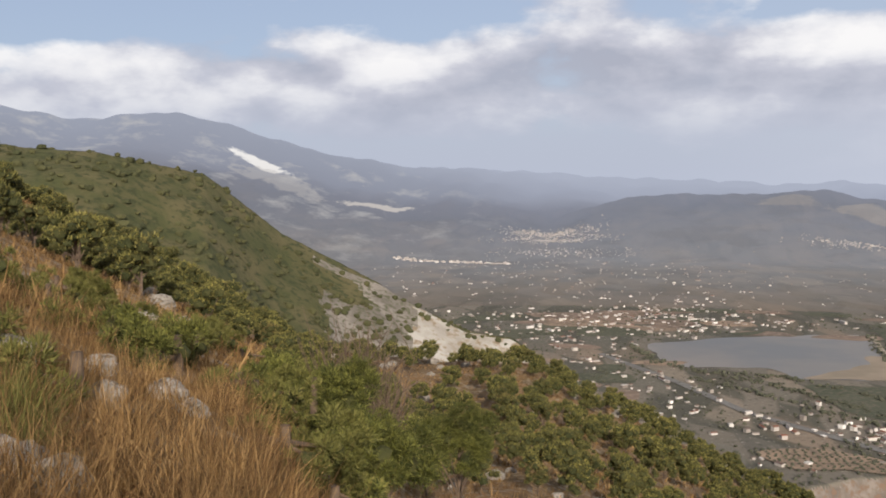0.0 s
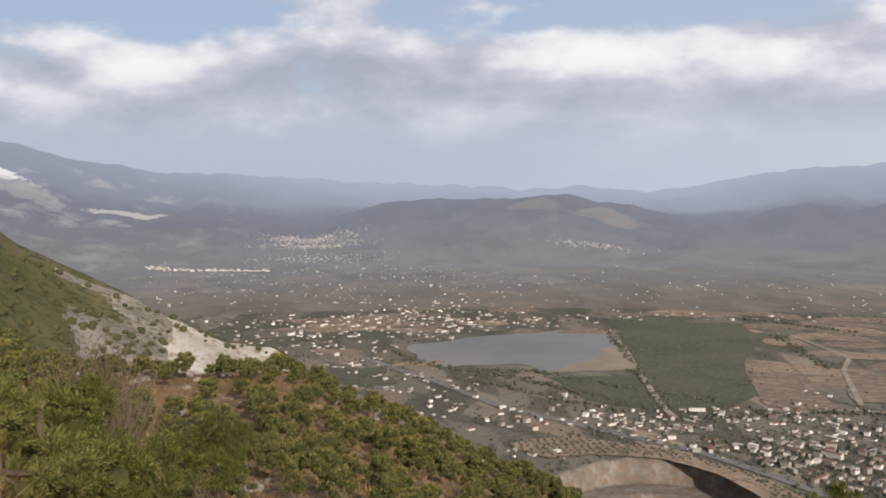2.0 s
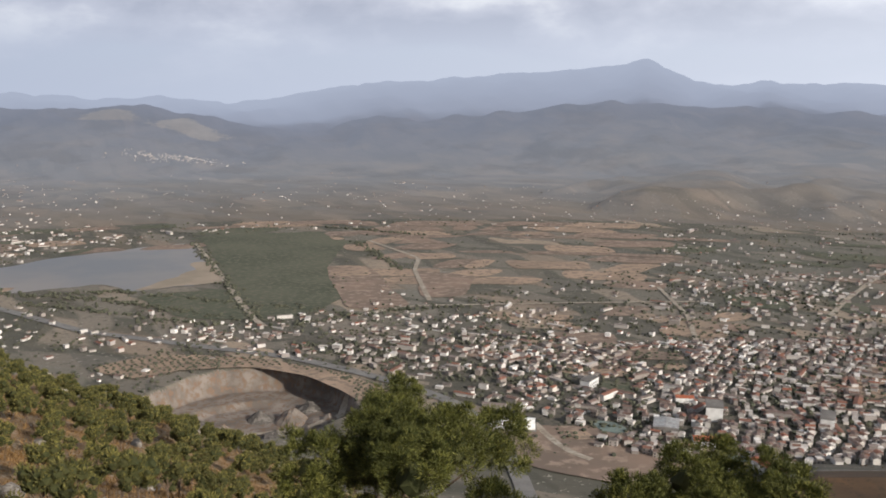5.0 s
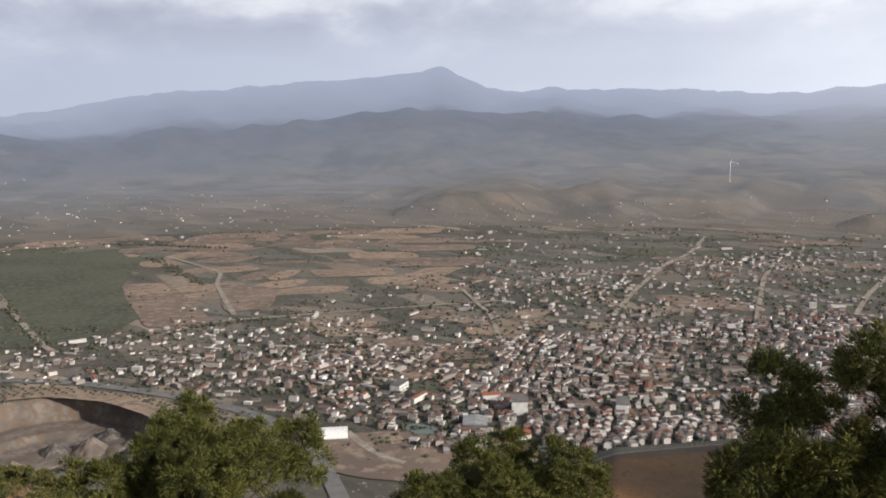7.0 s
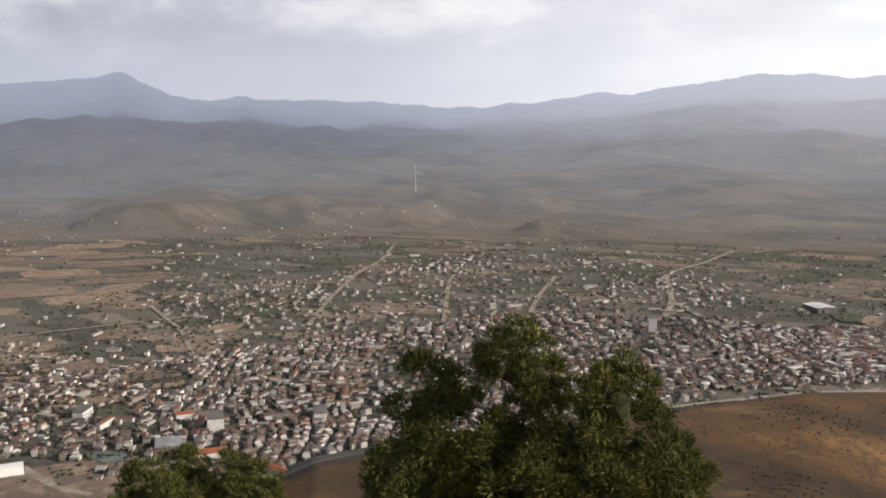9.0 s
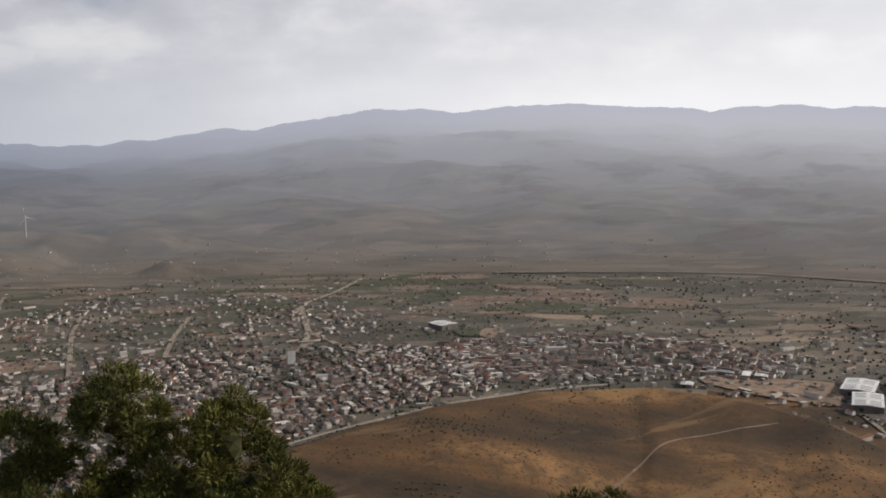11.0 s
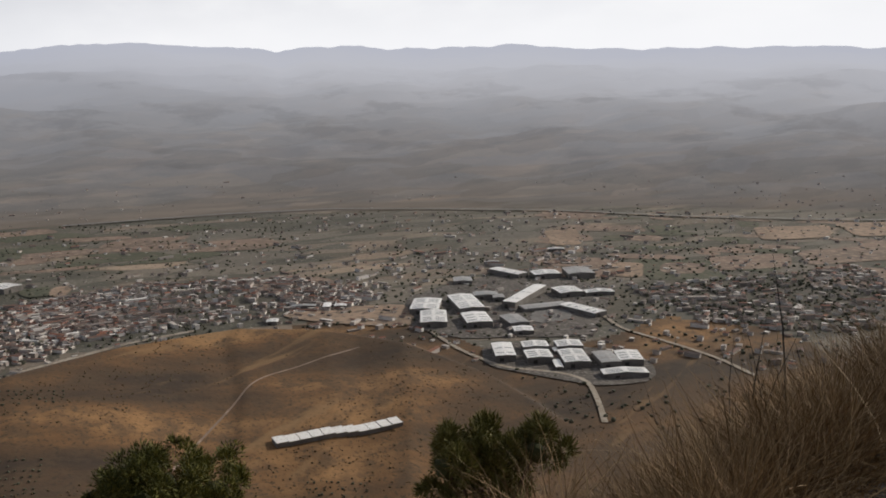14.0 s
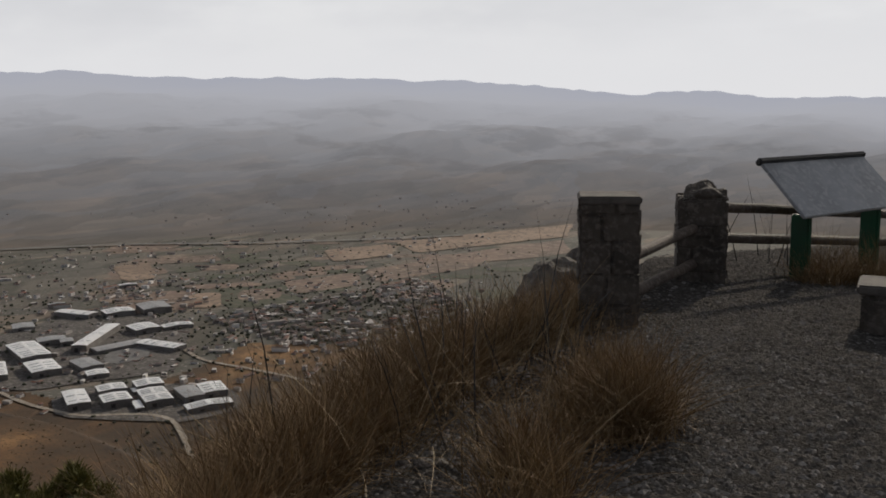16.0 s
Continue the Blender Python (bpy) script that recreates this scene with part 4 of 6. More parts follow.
def joined_clumps(name, spots, material, label, category, flat=0.8):
    """Many small crowns in one mesh: spots of x, y, z, radius."""
    rng = np.random.RandomState(3)
    verts, faces, n = [], [], 0
    for k, (x, y, z, r) in enumerate(spots):
        vs, fs = CLUMPS[k % 5]
        a = rng.uniform(0, 6.283)
        c, s = math.cos(a), math.sin(a)
        turned = np.stack([vs[:, 0] * c - vs[:, 1] * s, vs[:, 0] * s + vs[:, 1] * c, vs[:, 2] * flat * rng.uniform(0.8, 1.25)], 1)
        verts.append(turned * r + (x, y, z))
        faces.append(fs + n)
        n += len(vs)
    ob = new(name, mesh_from(name, np.concatenate(verts), np.concatenate(faces), [material]))
    return tagged(ob, label, category, kind="stuff")


def valley_tree_spots():
    rng = random.Random(8)
    out = []
    for _ in range(26000):
        az, r = rng.uniform(-8, 145), 720 * (2.8 ** rng.random())
        x, y = at_bearing(az, r)
        x, y = x + rng.gauss(0, 20), y + rng.gauss(0, 20)
        z = ground_z(x, y)
        if (z > 4 and r < 2100) or z > 60 or pit_depth(x, y) > 0 or inside((x, y), [(632, 1721), (851, 1662), (821, 1488), (535, 1042), (449, 1025), (371, 1292), (202, 1436), (202, 1555), (390, 1639)]) or (28 < az < 48 and 1150 < r < 1950 and rng.random() < 0.85):
            continue
        if az > 104 and rng.random() < (0.7 if r < 1150 else 0.55):
            continue
        if float(waves(x, y, 130, 71)) < rng.gauss(0.05, 0.22):
            continue
        s = rng.uniform(0.9, 2.4)
        out.append((x, y, z + s * 0.6, s))
    # trees in gardens and squares of the town
    for _ in range(5200):
        x, y = rng.uniform(480, 1300), rng.uniform(-60, 800)
        if inside((x, y), TOWN):
            s = rng.uniform(1.0, 2.6)
            out.append((x, y, ground_z(x, y) + s * 0.8, s))
    for _ in range(5200):
        x, y = rng.uniform(400, 1150), rng.uniform(600, 1010)
        if ground_z(x, y) < 4 and pit_depth(x, y) == 0 and (inside((x, y), EDGE) or rng.random() < 0.3) and float(waves(x, y, 70, 72)) > -0.15:
            s = rng.uniform(0.9, 2.4)
            out.append((x, y, ground_z(x, y) + s * 0.6, s))
    # the gardens of the villas and the trees among the sheds
    for _ in range(5200):
        x, y = rng.uniform(690, 1320), rng.uniform(-1090, -330)
        if inside((x, y), VILLAS) or (x > 860 and rng.random() < 0.16):
            s = rng.uniform(1.0, 2.6)
            out.append((x, y, ground_z(x, y) + s * 0.7, s))
    # hedges and tree lines
    lines = [((598, 1665), (536, 1400), (445, 1033)), ((202, 1440), (240, 1340), (360, 1300), (440, 1180), (560, 1010)), ((180, 1560), (200, 1400)), ((443, 1002), (620, 985), (700, 960)), ((850, 1500), (770, 1220)), ((240, 1360), (330, 1250), (420, 1080)), ((900, 1700), (1000, 1500)), ((230, 1300), (330, 1150), (400, 1040))]
    for line in lines:
        for (x0, y0), (x1, y1) in zip(line, line[1:]):
            for _ in range(int(math.hypot(x1 - x0, y1 - y0) / 3)):
                t = rng.random()
                s = rng.uniform(1.4, 3.2)
                x, y = x0 + (x1 - x0) * t + rng.gauss(0, 6), y0 + (y1 - y0) * t + rng.gauss(0, 6)
                out.append((x, y, ground_z(x, y) + s * 0.6, s))
    return out


joined_clumps("valley_trees", valley_tree_spots(), M["plain_trees"], "scattered dark trees and hedges of the valley", "trees")
# olives in rows round the pit and on the dry hill
olives = []
rng = random.Random(9)
for i in range(60):
    for j in range(60):
        x, y = 225 + i * 7.5 + rng.uniform(-1.5, 1.5), 600 + j * 7.5 + rng.uniform(-1.5, 1.5)
        if inside((x, y), [(225, 945), (300, 955), (385, 880), (425, 800), (455, 680), (395, 640), (405, 720), (400, 800), (365, 862), (300, 892), (247, 885)]) and pit_depth(x, y) == 0:
            olives.append((x, y, ground_z(x, y) + 1.6, 1.7))
for az0, r0, na, nr in ((84.6, 566, 10, 7), (85.6, 700, 12, 4), (104, 560, 10, 5), (115.5, 905, 8, 6)):
    for i in range(na):
        for j in range(nr):
            x, y = at_bearing(az0 + i * 0.42 + j * 0.09, r0 + j * 8)
            if rng.random() < 0.85:
                olives.append((x + rng.uniform(-1.5, 1.5), y + rng.uniform(-1.5, 1.5), ground_z(x, y) + 0.5, rng.uniform(0.6, 1.1)))
joined_clumps("olive_grove", olives, M["plain_trees"], "small round olive trees in planted rows", "trees")
# low scrub on the dry hill
scrub = []
for _ in range(6500):
    az, r = rng.uniform(60, 135), rng.uniform(380, 860)
    x, y = at_bearing(az, r)
    if float(waves(np.array(x), np.array(y), 170, 41)) > 0.15 - (0.5 if az > 103 else 0) and ground_z(x, y) > -2:
        s = rng.uniform(0.35, 0.9)
        scrub.append((x, y, ground_z(x, y) + s * 0.3, s))
joined_clumps("hill_scrub", scrub, M["dry_scrub"], "low dark scrub on the dry grass hill", "scrub")

# ---- industrial sheds ----


def shed(x, y, w, length, turn, h, ridges, tone):
    """A shed: walls, one roof per ridge with roof lights and ribs, and a door in the near gable."""
    thing = tagged(new("warehouse"), "pale metal-roofed industrial warehouse in a concrete yard" if tone == "pale" else "dull grey-roofed industrial shed in a concrete yard", "warehouse", "industrial sheds")
    bm = bmesh.new()
    box(bm, boxed(0, 0, h / 2 - 2, w, length, h + 4))
    part("wall", bm, M["shed_wall"], thing)
    for k in range(ridges):
        span = length / ridges
        y0 = -length / 2 + span * k
        rise = w * 0.045
        bm = bmesh.new()
        pts = [(-w / 2 - 0.4, y0 + 0.5, h), (0, y0 + 0.5, h + rise), (w / 2 + 0.4, y0 + 0.5, h), (-w / 2 - 0.4, y0 + span - 0.5, h), (0, y0 + span - 0.5, h + rise), (w / 2 + 0.4, y0 + span - 0.5, h)]
        v = [bm.verts.new(p) for p in pts + [(a, b, t - 0.6) for a, b, t in pts]]
        for f in ((0, 1, 4, 3), (1, 2, 5, 4), (0, 6, 7, 1), (1, 7, 8, 2), (2, 8, 11, 5), (5, 11, 10, 4), (4, 10, 9, 3), (3, 9, 6, 0)):
            bm.faces.new([v[i] for i in f])
        bmesh.ops.recalc_face_normals(bm, faces=bm.faces)
        roof = part("roof", bm, M["shed_roof"] if tone == "pale" else M["grey_roof"], thing)
        if w > 12:
            lights = 3 if w > 22 else 2
            for q in range(lights):
                for face in (-1, 1):
                    bm = bmesh.new()
                    b0, b1 = y0 + span * (0.16 + 0.7 * q / lights), y0 + span * (0.16 + 0.7 * q / lights) + min(3.0, span * 0.12)
                    v = [bm.verts.new((face * w * a, b, h + rise * (1 - 2 * a) + 0.15)) for a, b in ((0.07, b0), (0.42, b0), (0.42, b1), (0.07, b1))]
                    bm.faces.new(v)
                    part("skylight", bm, M["skylight"], roof)
    bm = bmesh.new()
    box(bm, boxed(-w * 0.2, -length / 2 - 0.05, h * 0.32, min(4, w * 0.3), 0.2, h * 0.64))
    part("door", bm, M["panel_bar"], thing)
    thing.matrix_basis = pose(x, y, ground_z(x, y), 0, 0, turn)


M["grey_roof"] = surface("dull_grey_metal_roof", two_tone((0.34, 0.33, 0.32), (0.24, 0.235, 0.23), 0.05, (0.42, 0.41, 0.40), 7.0), 0.4, spec=0.5)
for row in (
    (1034, -423, 34, 57, -118, 7, 2, "pale"),
    (973, -407, 30, 57, -112, 7, 2, "pale"),
    (1025, -472, 31, 75, -102, 7, 2, "pale"),
    (946, -449, 29, 48, -105, 7, 1, "pale"),
    (924, -486, 22, 40, -98, 6, 1, "grey"),
    (884, -476, 21, 21, -110, 5, 1, "pale"),
    (1022, -553, 17, 107, -140, 9, 1, "pale"),
    (969, -550, 20, 60, 175, 5, 1, "grey"),
    (1022, -615, 31, 35, -99, 7, 1, "pale"),
    (933, -582, 19, 61, -76, 6, 2, "pale"),
    (1168, -605, 19, 59, -72, 7, 1, "pale"),
    (1132, -645, 37, 30, -104, 7, 1, "pale"),
    (1118, -690, 37, 46, -108, 8, 1, "grey"),
    (1004, -651, 36, 18, -108, 5, 1, "pale"),
    (1055, -514, 31, 23, -110, 6, 1, "grey"),
    (1035, -522, 14, 20, -112, 6, 1, "grey"),
    (816, -417, 20, 48, -111, 7, 1, "pale"),
    (818, -454, 26, 22, -110, 7, 1, "pale"),
    (786, -440, 25, 28, -109, 7, 1, "pale"),
    (805, -486, 26, 24, -110, 7, 1, "pale"),
    (765, -468, 25, 44, -110, 7, 2, "pale"),
    (747, -494, 19, 38, -107, 7, 1, "grey"),
    (742, -516, 23, 34, -113, 7, 1, "pale"),
    (706, -487, 42, 17, -110, 5, 1, "pale"),
    (800, -469, 6, 14, -110, 4, 1, "pale"),
    (758, -446, 7, 26, -112, 4, 1, "pale"),
    (1054, -238, 13, 16, -110, 4, 1, "pale"),
    (1095, -316, 9, 24, -112, 5, 1, "pale"),
    (1092, -333, 14, 24, -111, 5, 1, "pale"),
    (1109, -290, 30, 11, -109, 4, 1, "grey"),
    (1154, -527, 25, 30, -111, 5, 1, "grey"),
    (1402, 52, 30, 34, -50, 8, 1, "pale"),
    (572, 500, 20, 26, -50, 6, 1, "grey"),
    (1300, -760, 26, 12, -110, 5, 1, "pale"),
    (1250, -620, 22, 10, -105, 5, 1, "grey"),
):
    shed(*row)
# the long low shed on the dry hill, in bays
long_shed = tagged(new("farm_shed"), "very long low pale-roofed farm shed on the dry hill", "shed")
shed_from, shed_to = Vector((619, -138)), Vector((627, -236))
shed_way = (shed_to - shed_from).normalized()
for k in range(11):
    p = shed_from + shed_way * (98 * (k + 0.5) / 11)
    bm = bmesh.new()
    box(bm, pose(p.x + 5, p.y, ground_z(p.x + 5, p.y) + 1.0, 0, 0, math.degrees(math.atan2(shed_way.y, shed_way.x))) @ Matrix.Diagonal((8.9, 10, 4.0, 1)))
    part("wall", bm, M["shed_wall"], long_shed)
    bm = bmesh.new()
    box(bm, pose(p.x + 5, p.y, ground_z(p.x + 5, p.y) + 3.2, 4, 0, math.degrees(math.atan2(shed_way.y, shed_way.x))) @ Matrix.Diagonal((8.3, 11.5, 0.35, 1)))
    part("roof", bm, M["shed_roof"], long_shed)
patch("yard", [(971, -374), (890, -402), (838, -543), (920, -602), (1020, -690), (1160, -640), (1170, -560), (1111, -429)], M["concrete"], 0.9, "worn concrete ground round the warehouses", "yard", 4.0)
patch("yard", [(845, -400), (800, -385), (689, -443), (678, -499), (735, -540), (800, -515), (850, -450)], M["concrete"], 0.9, "worn concrete ground below the warehouses", "yard", 4.0)
patch("yard", [(962, -533), (1000, -590), (945, -570), (900, -555), (905, -505), (935, -510)], M["tarmac"], 1.5, "grey tarmac yard between the warehouses", "yard", 2.0)
patch("sports_pitch", [(1395, 40), (1405, -5), (1345, -20), (1330, 25)], M["marsh"], 1.4, "green sports pitch at the edge of town", "pitch", 0.0)
patch("sports_court", [(1400, -10), (1385, -37), (1312, -20), (1335, 0)], M["straw"], 1.6, "pale ochre sports court at the edge of town", "court", 0.0)


# courts, plots and red-roofed halls in the near town
M["court"] = surface("worn_teal_court", two_tone((0.16, 0.21, 0.19), (0.12, 0.16, 0.15), 0.1, (0.2, 0.22, 0.2), 6.0), 0.8)
M["red_roof"] = surface("red_clay_roof", two_tone((0.36, 0.105, 0.055), (0.26, 0.085, 0.05), 0.2, (0.40, 0.17, 0.10), 6.0), 0.8)
patch("sports_court", [(535, 553), (551, 529), (539, 507), (520, 523)], M["court"], 1.2, "worn teal sports court among the town houses", "court", 0.0)
patch("sports_court", [(565, 438), (578, 423), (568, 413), (559, 425)], M["court"], 1.2, "small pale teal court beside the dry hill", "court", 0.0)
for corners, tone, words in (
    ([(721, 694), (762, 646), (742, 623), (695, 665)], "ochre", "ploughed brown plot at the edge of town"),
    ([(704, 637), (736, 617), (710, 599), (693, 624)], "straw", "pale dry plot at the edge of town"),
    ([(620, 632), (641, 601), (616, 581), (603, 607)], "marsh", "green plot between the town houses"),
    ([(498, 550), (515, 532), (503, 514), (486, 531)], "straw", "bare orange earth beside the storage hall"),
):
    patch("plot", corners, M[tone], 1.0, words, "field", 2.0)
for x, y, w, d, turn in ((575, 459, 24, 13, -42), (548, 380, 40, 8, -105), (640, 540, 16, 9, -40)):
    hall = tagged(new("red_roofed_hall"), "long white hall with a red clay roof in town", "hall")
    (wv, wf), (rv, rf) = house_shapes(w, d, 4.5, 0.3, False)
    part("wall", mesh_from("wall", wv, wf, [M["white_metal"]]), None, hall)
    part("roof", mesh_from("roof", rv, rf, [M["red_roof"]]), None, hall)
    hall.matrix_basis = pose(x, y, ground_z(x, y), 0, 0, turn)

# ---- the domed tank, the flats and the wind turbine ----
tank = tagged(new("storage_hall"), "long pale round-topped storage hall beside the road", "hall")
bm = bmesh.new()
bmesh.ops.create_cone(bm, cap_ends=True, segments=24, radius1=9, radius2=9, depth=36, matrix=pose(0, 0, 1.5, 0, 90, 0) @ Matrix.Diagonal((0.75, 1, 1, 1)))
part("vault", bm, M["shed_roof"], tank)
bm = bmesh.new()
box(bm, boxed(0, 0, 0.6, 38, 19, 2.4))
part("plinth", bm, M["shed_wall"], tank)
tank.matrix_basis = pose(470, 573, ground_z(470, 573) + 0.8, 0, 0, -40)


def flats(x, y, w, d, h, turn, label):
    thing = tagged(new("apartment_block"), label, "apartment block")
    bm = bmesh.new()
    box(bm, boxed(0, 0, h / 2 - 1, w, d, h + 2), 0.2)
    part("wall", bm, M["white_metal"], thing)
    bm = bmesh.new()
    box(bm, boxed(0, 0, h + 0.25, w + 0.6, d + 0.6, 0.5))
    part("roof", bm, M["shed_wall"], thing)
    for storey in range(int(h / 3)):
        for k in range(int(w / 3.5)):
            for face in (-1, 1):
                bm = bmesh.new()
                box(bm, boxed(-w / 2 + 2 + k * 3.5, face * d / 2, 1.6 + 3 * storey, 1.5, 0.16, 1.4))
                part("window", bm, M["glass"], thing)
    thing.matrix_basis = pose(x, y, ground_z(x, y), 0, 0, turn)


flats(628, 497, 22, 14, 12, 40, "white round-cornered apartment block with dark windows")
flats(1170, 238, 13, 10, 18, 20, "tall cream apartment tower over the low town roofs")
flats(690, 430, 24, 11, 9, 30, "white apartment block with rows of windows")
flats(600, 620, 20, 10, 8, 20, "white apartment block at the edge of town")

turbine = tagged(new("wind_turbine"), "single white wind turbine on a distant hill", "wind turbine")
tr = 2300
while ground_z(*at_bearing(63.9, tr)) < EYE + tr * math.tan(radians(-4.83)) and tr < 3800:
    tr += 20
tx, ty = at_bearing(63.9, tr)
bm = bmesh.new()
rod(bm, (0, 0, -3), (0, 0, 52), 1.1, 0.6, 12)
part("tower", bm, M["white_metal"], turbine)
bm = bmesh.new()
box(bm, boxed(0, 0, 52.6, 3, 6, 2.6), 0.3)
hub = part("nacelle", bm, M["white_metal"], turbine)
for k in range(3):
    a = radians(90 + 120 * k + 14)
    bm = bmesh.new()
    rod(bm, (0, -3.4, 52.6), (28 * math.cos(a), -3.4, 52.6 + 28 * math.sin(a)), 0.5, 0.15, 6)
    part("blade", bm, M["white_metal"], turbine)
turbine.matrix_basis = pose(tx, ty, ground_z(tx, ty), 0, 0, -30)


def spoil_heap(x, y, r, h, seed):
    bm = bmesh.new()
    bmesh.ops.create_cone(bm, cap_ends=True, segments=24, radius1=r, radius2=r * 0.12, depth=h)
    bmesh.ops.subdivide_edges(bm, edges=bm.edges[:], cuts=2, use_grid_fill=True)
    for v in bm.verts:
        v.co += v.co.normalized() * 0.22 * r * noise.noise(v.co * 0.25 + Vector((seed * 7, 0, 0)))
    ob = tagged(part("sand_mound", bm, M["pit_rock"] if seed % 2 else M["concrete"], None), "heap of dug sand and stone on the pit floor", "heap", "heaps in the pit")
    ob.matrix_basis = pose(x, y, ground_z(x, y) + h / 2 - 0.5, 0, 0, seed * 40)


for k, (u, v, r, h) in enumerate(((10, 20, 14, 9), (38, 10, 18, 12), (55, 28, 12, 8), (-25, -5, 12, 7), (20, -35, 16, 9), (48, -40, 11, 8), (-45, 15, 9, 6), (70, -5, 9, 6))):
    p = Vector(PIT) + PIT_SIDE * u + PIT_OUT * v
    spoil_heap(p.x, p.y, r, h, k)
for line in (((-60, -40), (-20, -22), (30, -12), (75, -20)), ((-40, -55), (10, -50), (60, -58))):
    ribbon("haul_road", [tuple(Vector(PIT) + PIT_SIDE * u + PIT_OUT * v) for u, v in line], 6, M["dirt_road"], 0.6, "pale haul road across the pit floor")

# ---- pines of the slope ----


def blade_mesh(name, roots, ways, lengths, widths, material, bend=0.25, segments=3):
    """Many thin curved blades in one mesh, drawn out from their roots."""
    n = len(roots)
    rng = np.random.RandomState(len(roots) % 9973)
    ways = ways / np.linalg.norm(ways, axis=1)[:, None]
    side = np.cross(ways, rng.normal(size=(n, 3)))
    side /= np.linalg.norm(side, axis=1)[:, None] + 1e-9
    droop = np.cross(side, ways)
    rings = []
    for k in range(segments):
        t = k / segments
        mid = roots + ways * (lengths * t)[:, None] + droop * (lengths * bend * t * t)[:, None]
        w = side * (widths * (1 - t * 0.6) / 2)[:, None]
        rings += [mid - w, mid + w]
    tip = roots + ways * lengths[:, None] + droop * (lengths * bend)[:, None]
    verts = np.stack(rings + [tip], 1).reshape(-1, 3)
    per = 2 * segments + 1
    base = np.arange(n) * per
    quads = [np.stack([base + 2 * k, base + 2 * k + 1, base + 2 * k + 3, base + 2 * k + 2], 1) for k in range(segments - 1)]
    tris = np.stack([base + 2 * segments - 2, base + 2 * segments - 1, base + 2 * segments], 1)
    faces = np.concatenate(quads).tolist() + tris.tolist() if quads else tris.tolist()
    me = bpy.data.meshes.new(name)
    me.from_pydata(verts.tolist(), [], faces)
    me.materials.append(material)
    return me


def slope_pine(seed):
    """A small rounded pine: trunk with limbs, and a crown of uneven clumps. Returns two meshes for a tree one unit high."""
    rng = random.Random(seed)
    bm = bmesh.new()
    rod(bm, (0, 0, -0.15), (rng.uniform(-0.04, 0.04), rng.uniform(-0.04, 0.04), 0.55), 0.035, 0.02, 6)
    verts, faces, n = [], [], 0
    lobes = []
    for k in range(24):
        a, q = rng.uniform(0, 6.283), rng.random() ** 0.5
        zz = rng.uniform(0.42, 0.9)
        reach = 0.42 * math.sqrt(max(0.08, 1 - ((zz - 0.5) / 0.46) ** 2)) * q
        lobes.append((reach * math.cos(a), reach * math.sin(a), zz, rng.uniform(0.085, 0.15)))
    for x, y, z, r in lobes[:6]:
        rod(bm, (0, 0, 0.25), (x, y, z), 0.014, 0.006, 4)
    trunk = bpy.data.meshes.new("trunk")
    bm.to_mesh(trunk)
    bm.free()
    trunk.materials.append(M["bark"])
    for k, (x, y, z, r) in enumerate(lobes):
        vs, fs = clump_mesh(seed * 31 + k, 0.22, 1)
        verts.append(vs * (r * 0.86, r * 0.86, r * 0.74) + (x, y, z))
        faces.append(fs + n)
        n += len(vs)
    # needle sprays over every lobe, which break the outline
    count = 1200
    vr = np.random.RandomState(seed)
    pick = vr.randint(0, len(lobes), count)
    way = vr.normal(size=(count, 3)) + (0, 0, 0.45)
    way /= np.linalg.norm(way, axis=1)[:, None]
    c = np.array([lobes[i][:3] for i in pick])
    rr = np.array([lobes[i][3] for i in pick])
    root = c + way * rr[:, None] * vr.uniform(0.75, 1.05, (count, 1)) * (1, 1, 0.85)
    side = np.cross(way, vr.normal(size=(count, 3)))
    side = side / np.linalg.norm(side, axis=1)[:, None] * vr.uniform(0.010, 0.022, (count, 1))
    tip = root + (way + (0, 0, 0.5)) * vr.uniform(0.025, 0.065, (count, 1))
    verts.append(np.stack([root - side, root + side, tip], 1).reshape(-1, 3))
    faces.append(np.arange(count * 3).reshape(-1, 3) + n)
    v = np.concatenate(verts)
    return trunk, v, np.concatenate(faces)


PINES = [slope_pine(k) for k in range(5)]
# the lobe clumps take the dark core colour, painted shade within the crown
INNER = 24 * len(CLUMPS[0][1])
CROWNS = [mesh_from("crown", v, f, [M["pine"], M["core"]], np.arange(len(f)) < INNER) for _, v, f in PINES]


def pine_spots():
    rng = random.Random(21)
    out = []
    tries = 0
    while len(out) < 1050 and tries < 16000:
        tries += 1
        az, r = rng.uniform(-40, 34), 22 + 235 * rng.random() ** 0.8
        if r > BROW_AT(az) * 1.02 or (az < 1 and r < 36) or (az < -18 and r < 27) or (az > 24 and r < 26):
            continue
        x, y = at_bearing(az, r)
        thick = float(waves(x, y, 60, 51)) + (0.35 if r > 110 else 0.0) + (0.45 if az < -17 else 0)
        if thick < -0.02 and rng.random() < 0.85:
            continue
        if any((x - u) ** 2 + (y - v) ** 2 < 7.5 for u, v, *_ in out):
            continue
        out.append((x, y, rng.uniform(1.5, 3.0) * (1.25 if r > 90 else 0.9), rng.uniform(0, 6.28)))
    return out


pines = sorted(pine_spots(), key=lambda p: math.hypot(p[0], p[1]))
for i, (x, y, h, a) in enumerate(pines[:280]):
    k = i % 5
    m = pose(x, y, ground_z(x, y), 0, 0, math.degrees(a))
    size = Matrix.Diagonal((h, h, h, 1))
    tree = tagged(new("pine_tree"), "small rounded green pine on the dry slope", "pine", "pines of the slope")
    tree.matrix_basis = m @ size
    part("trunk", PINES[k][0], None, tree)
    part("crown", CROWNS[k], None, tree)


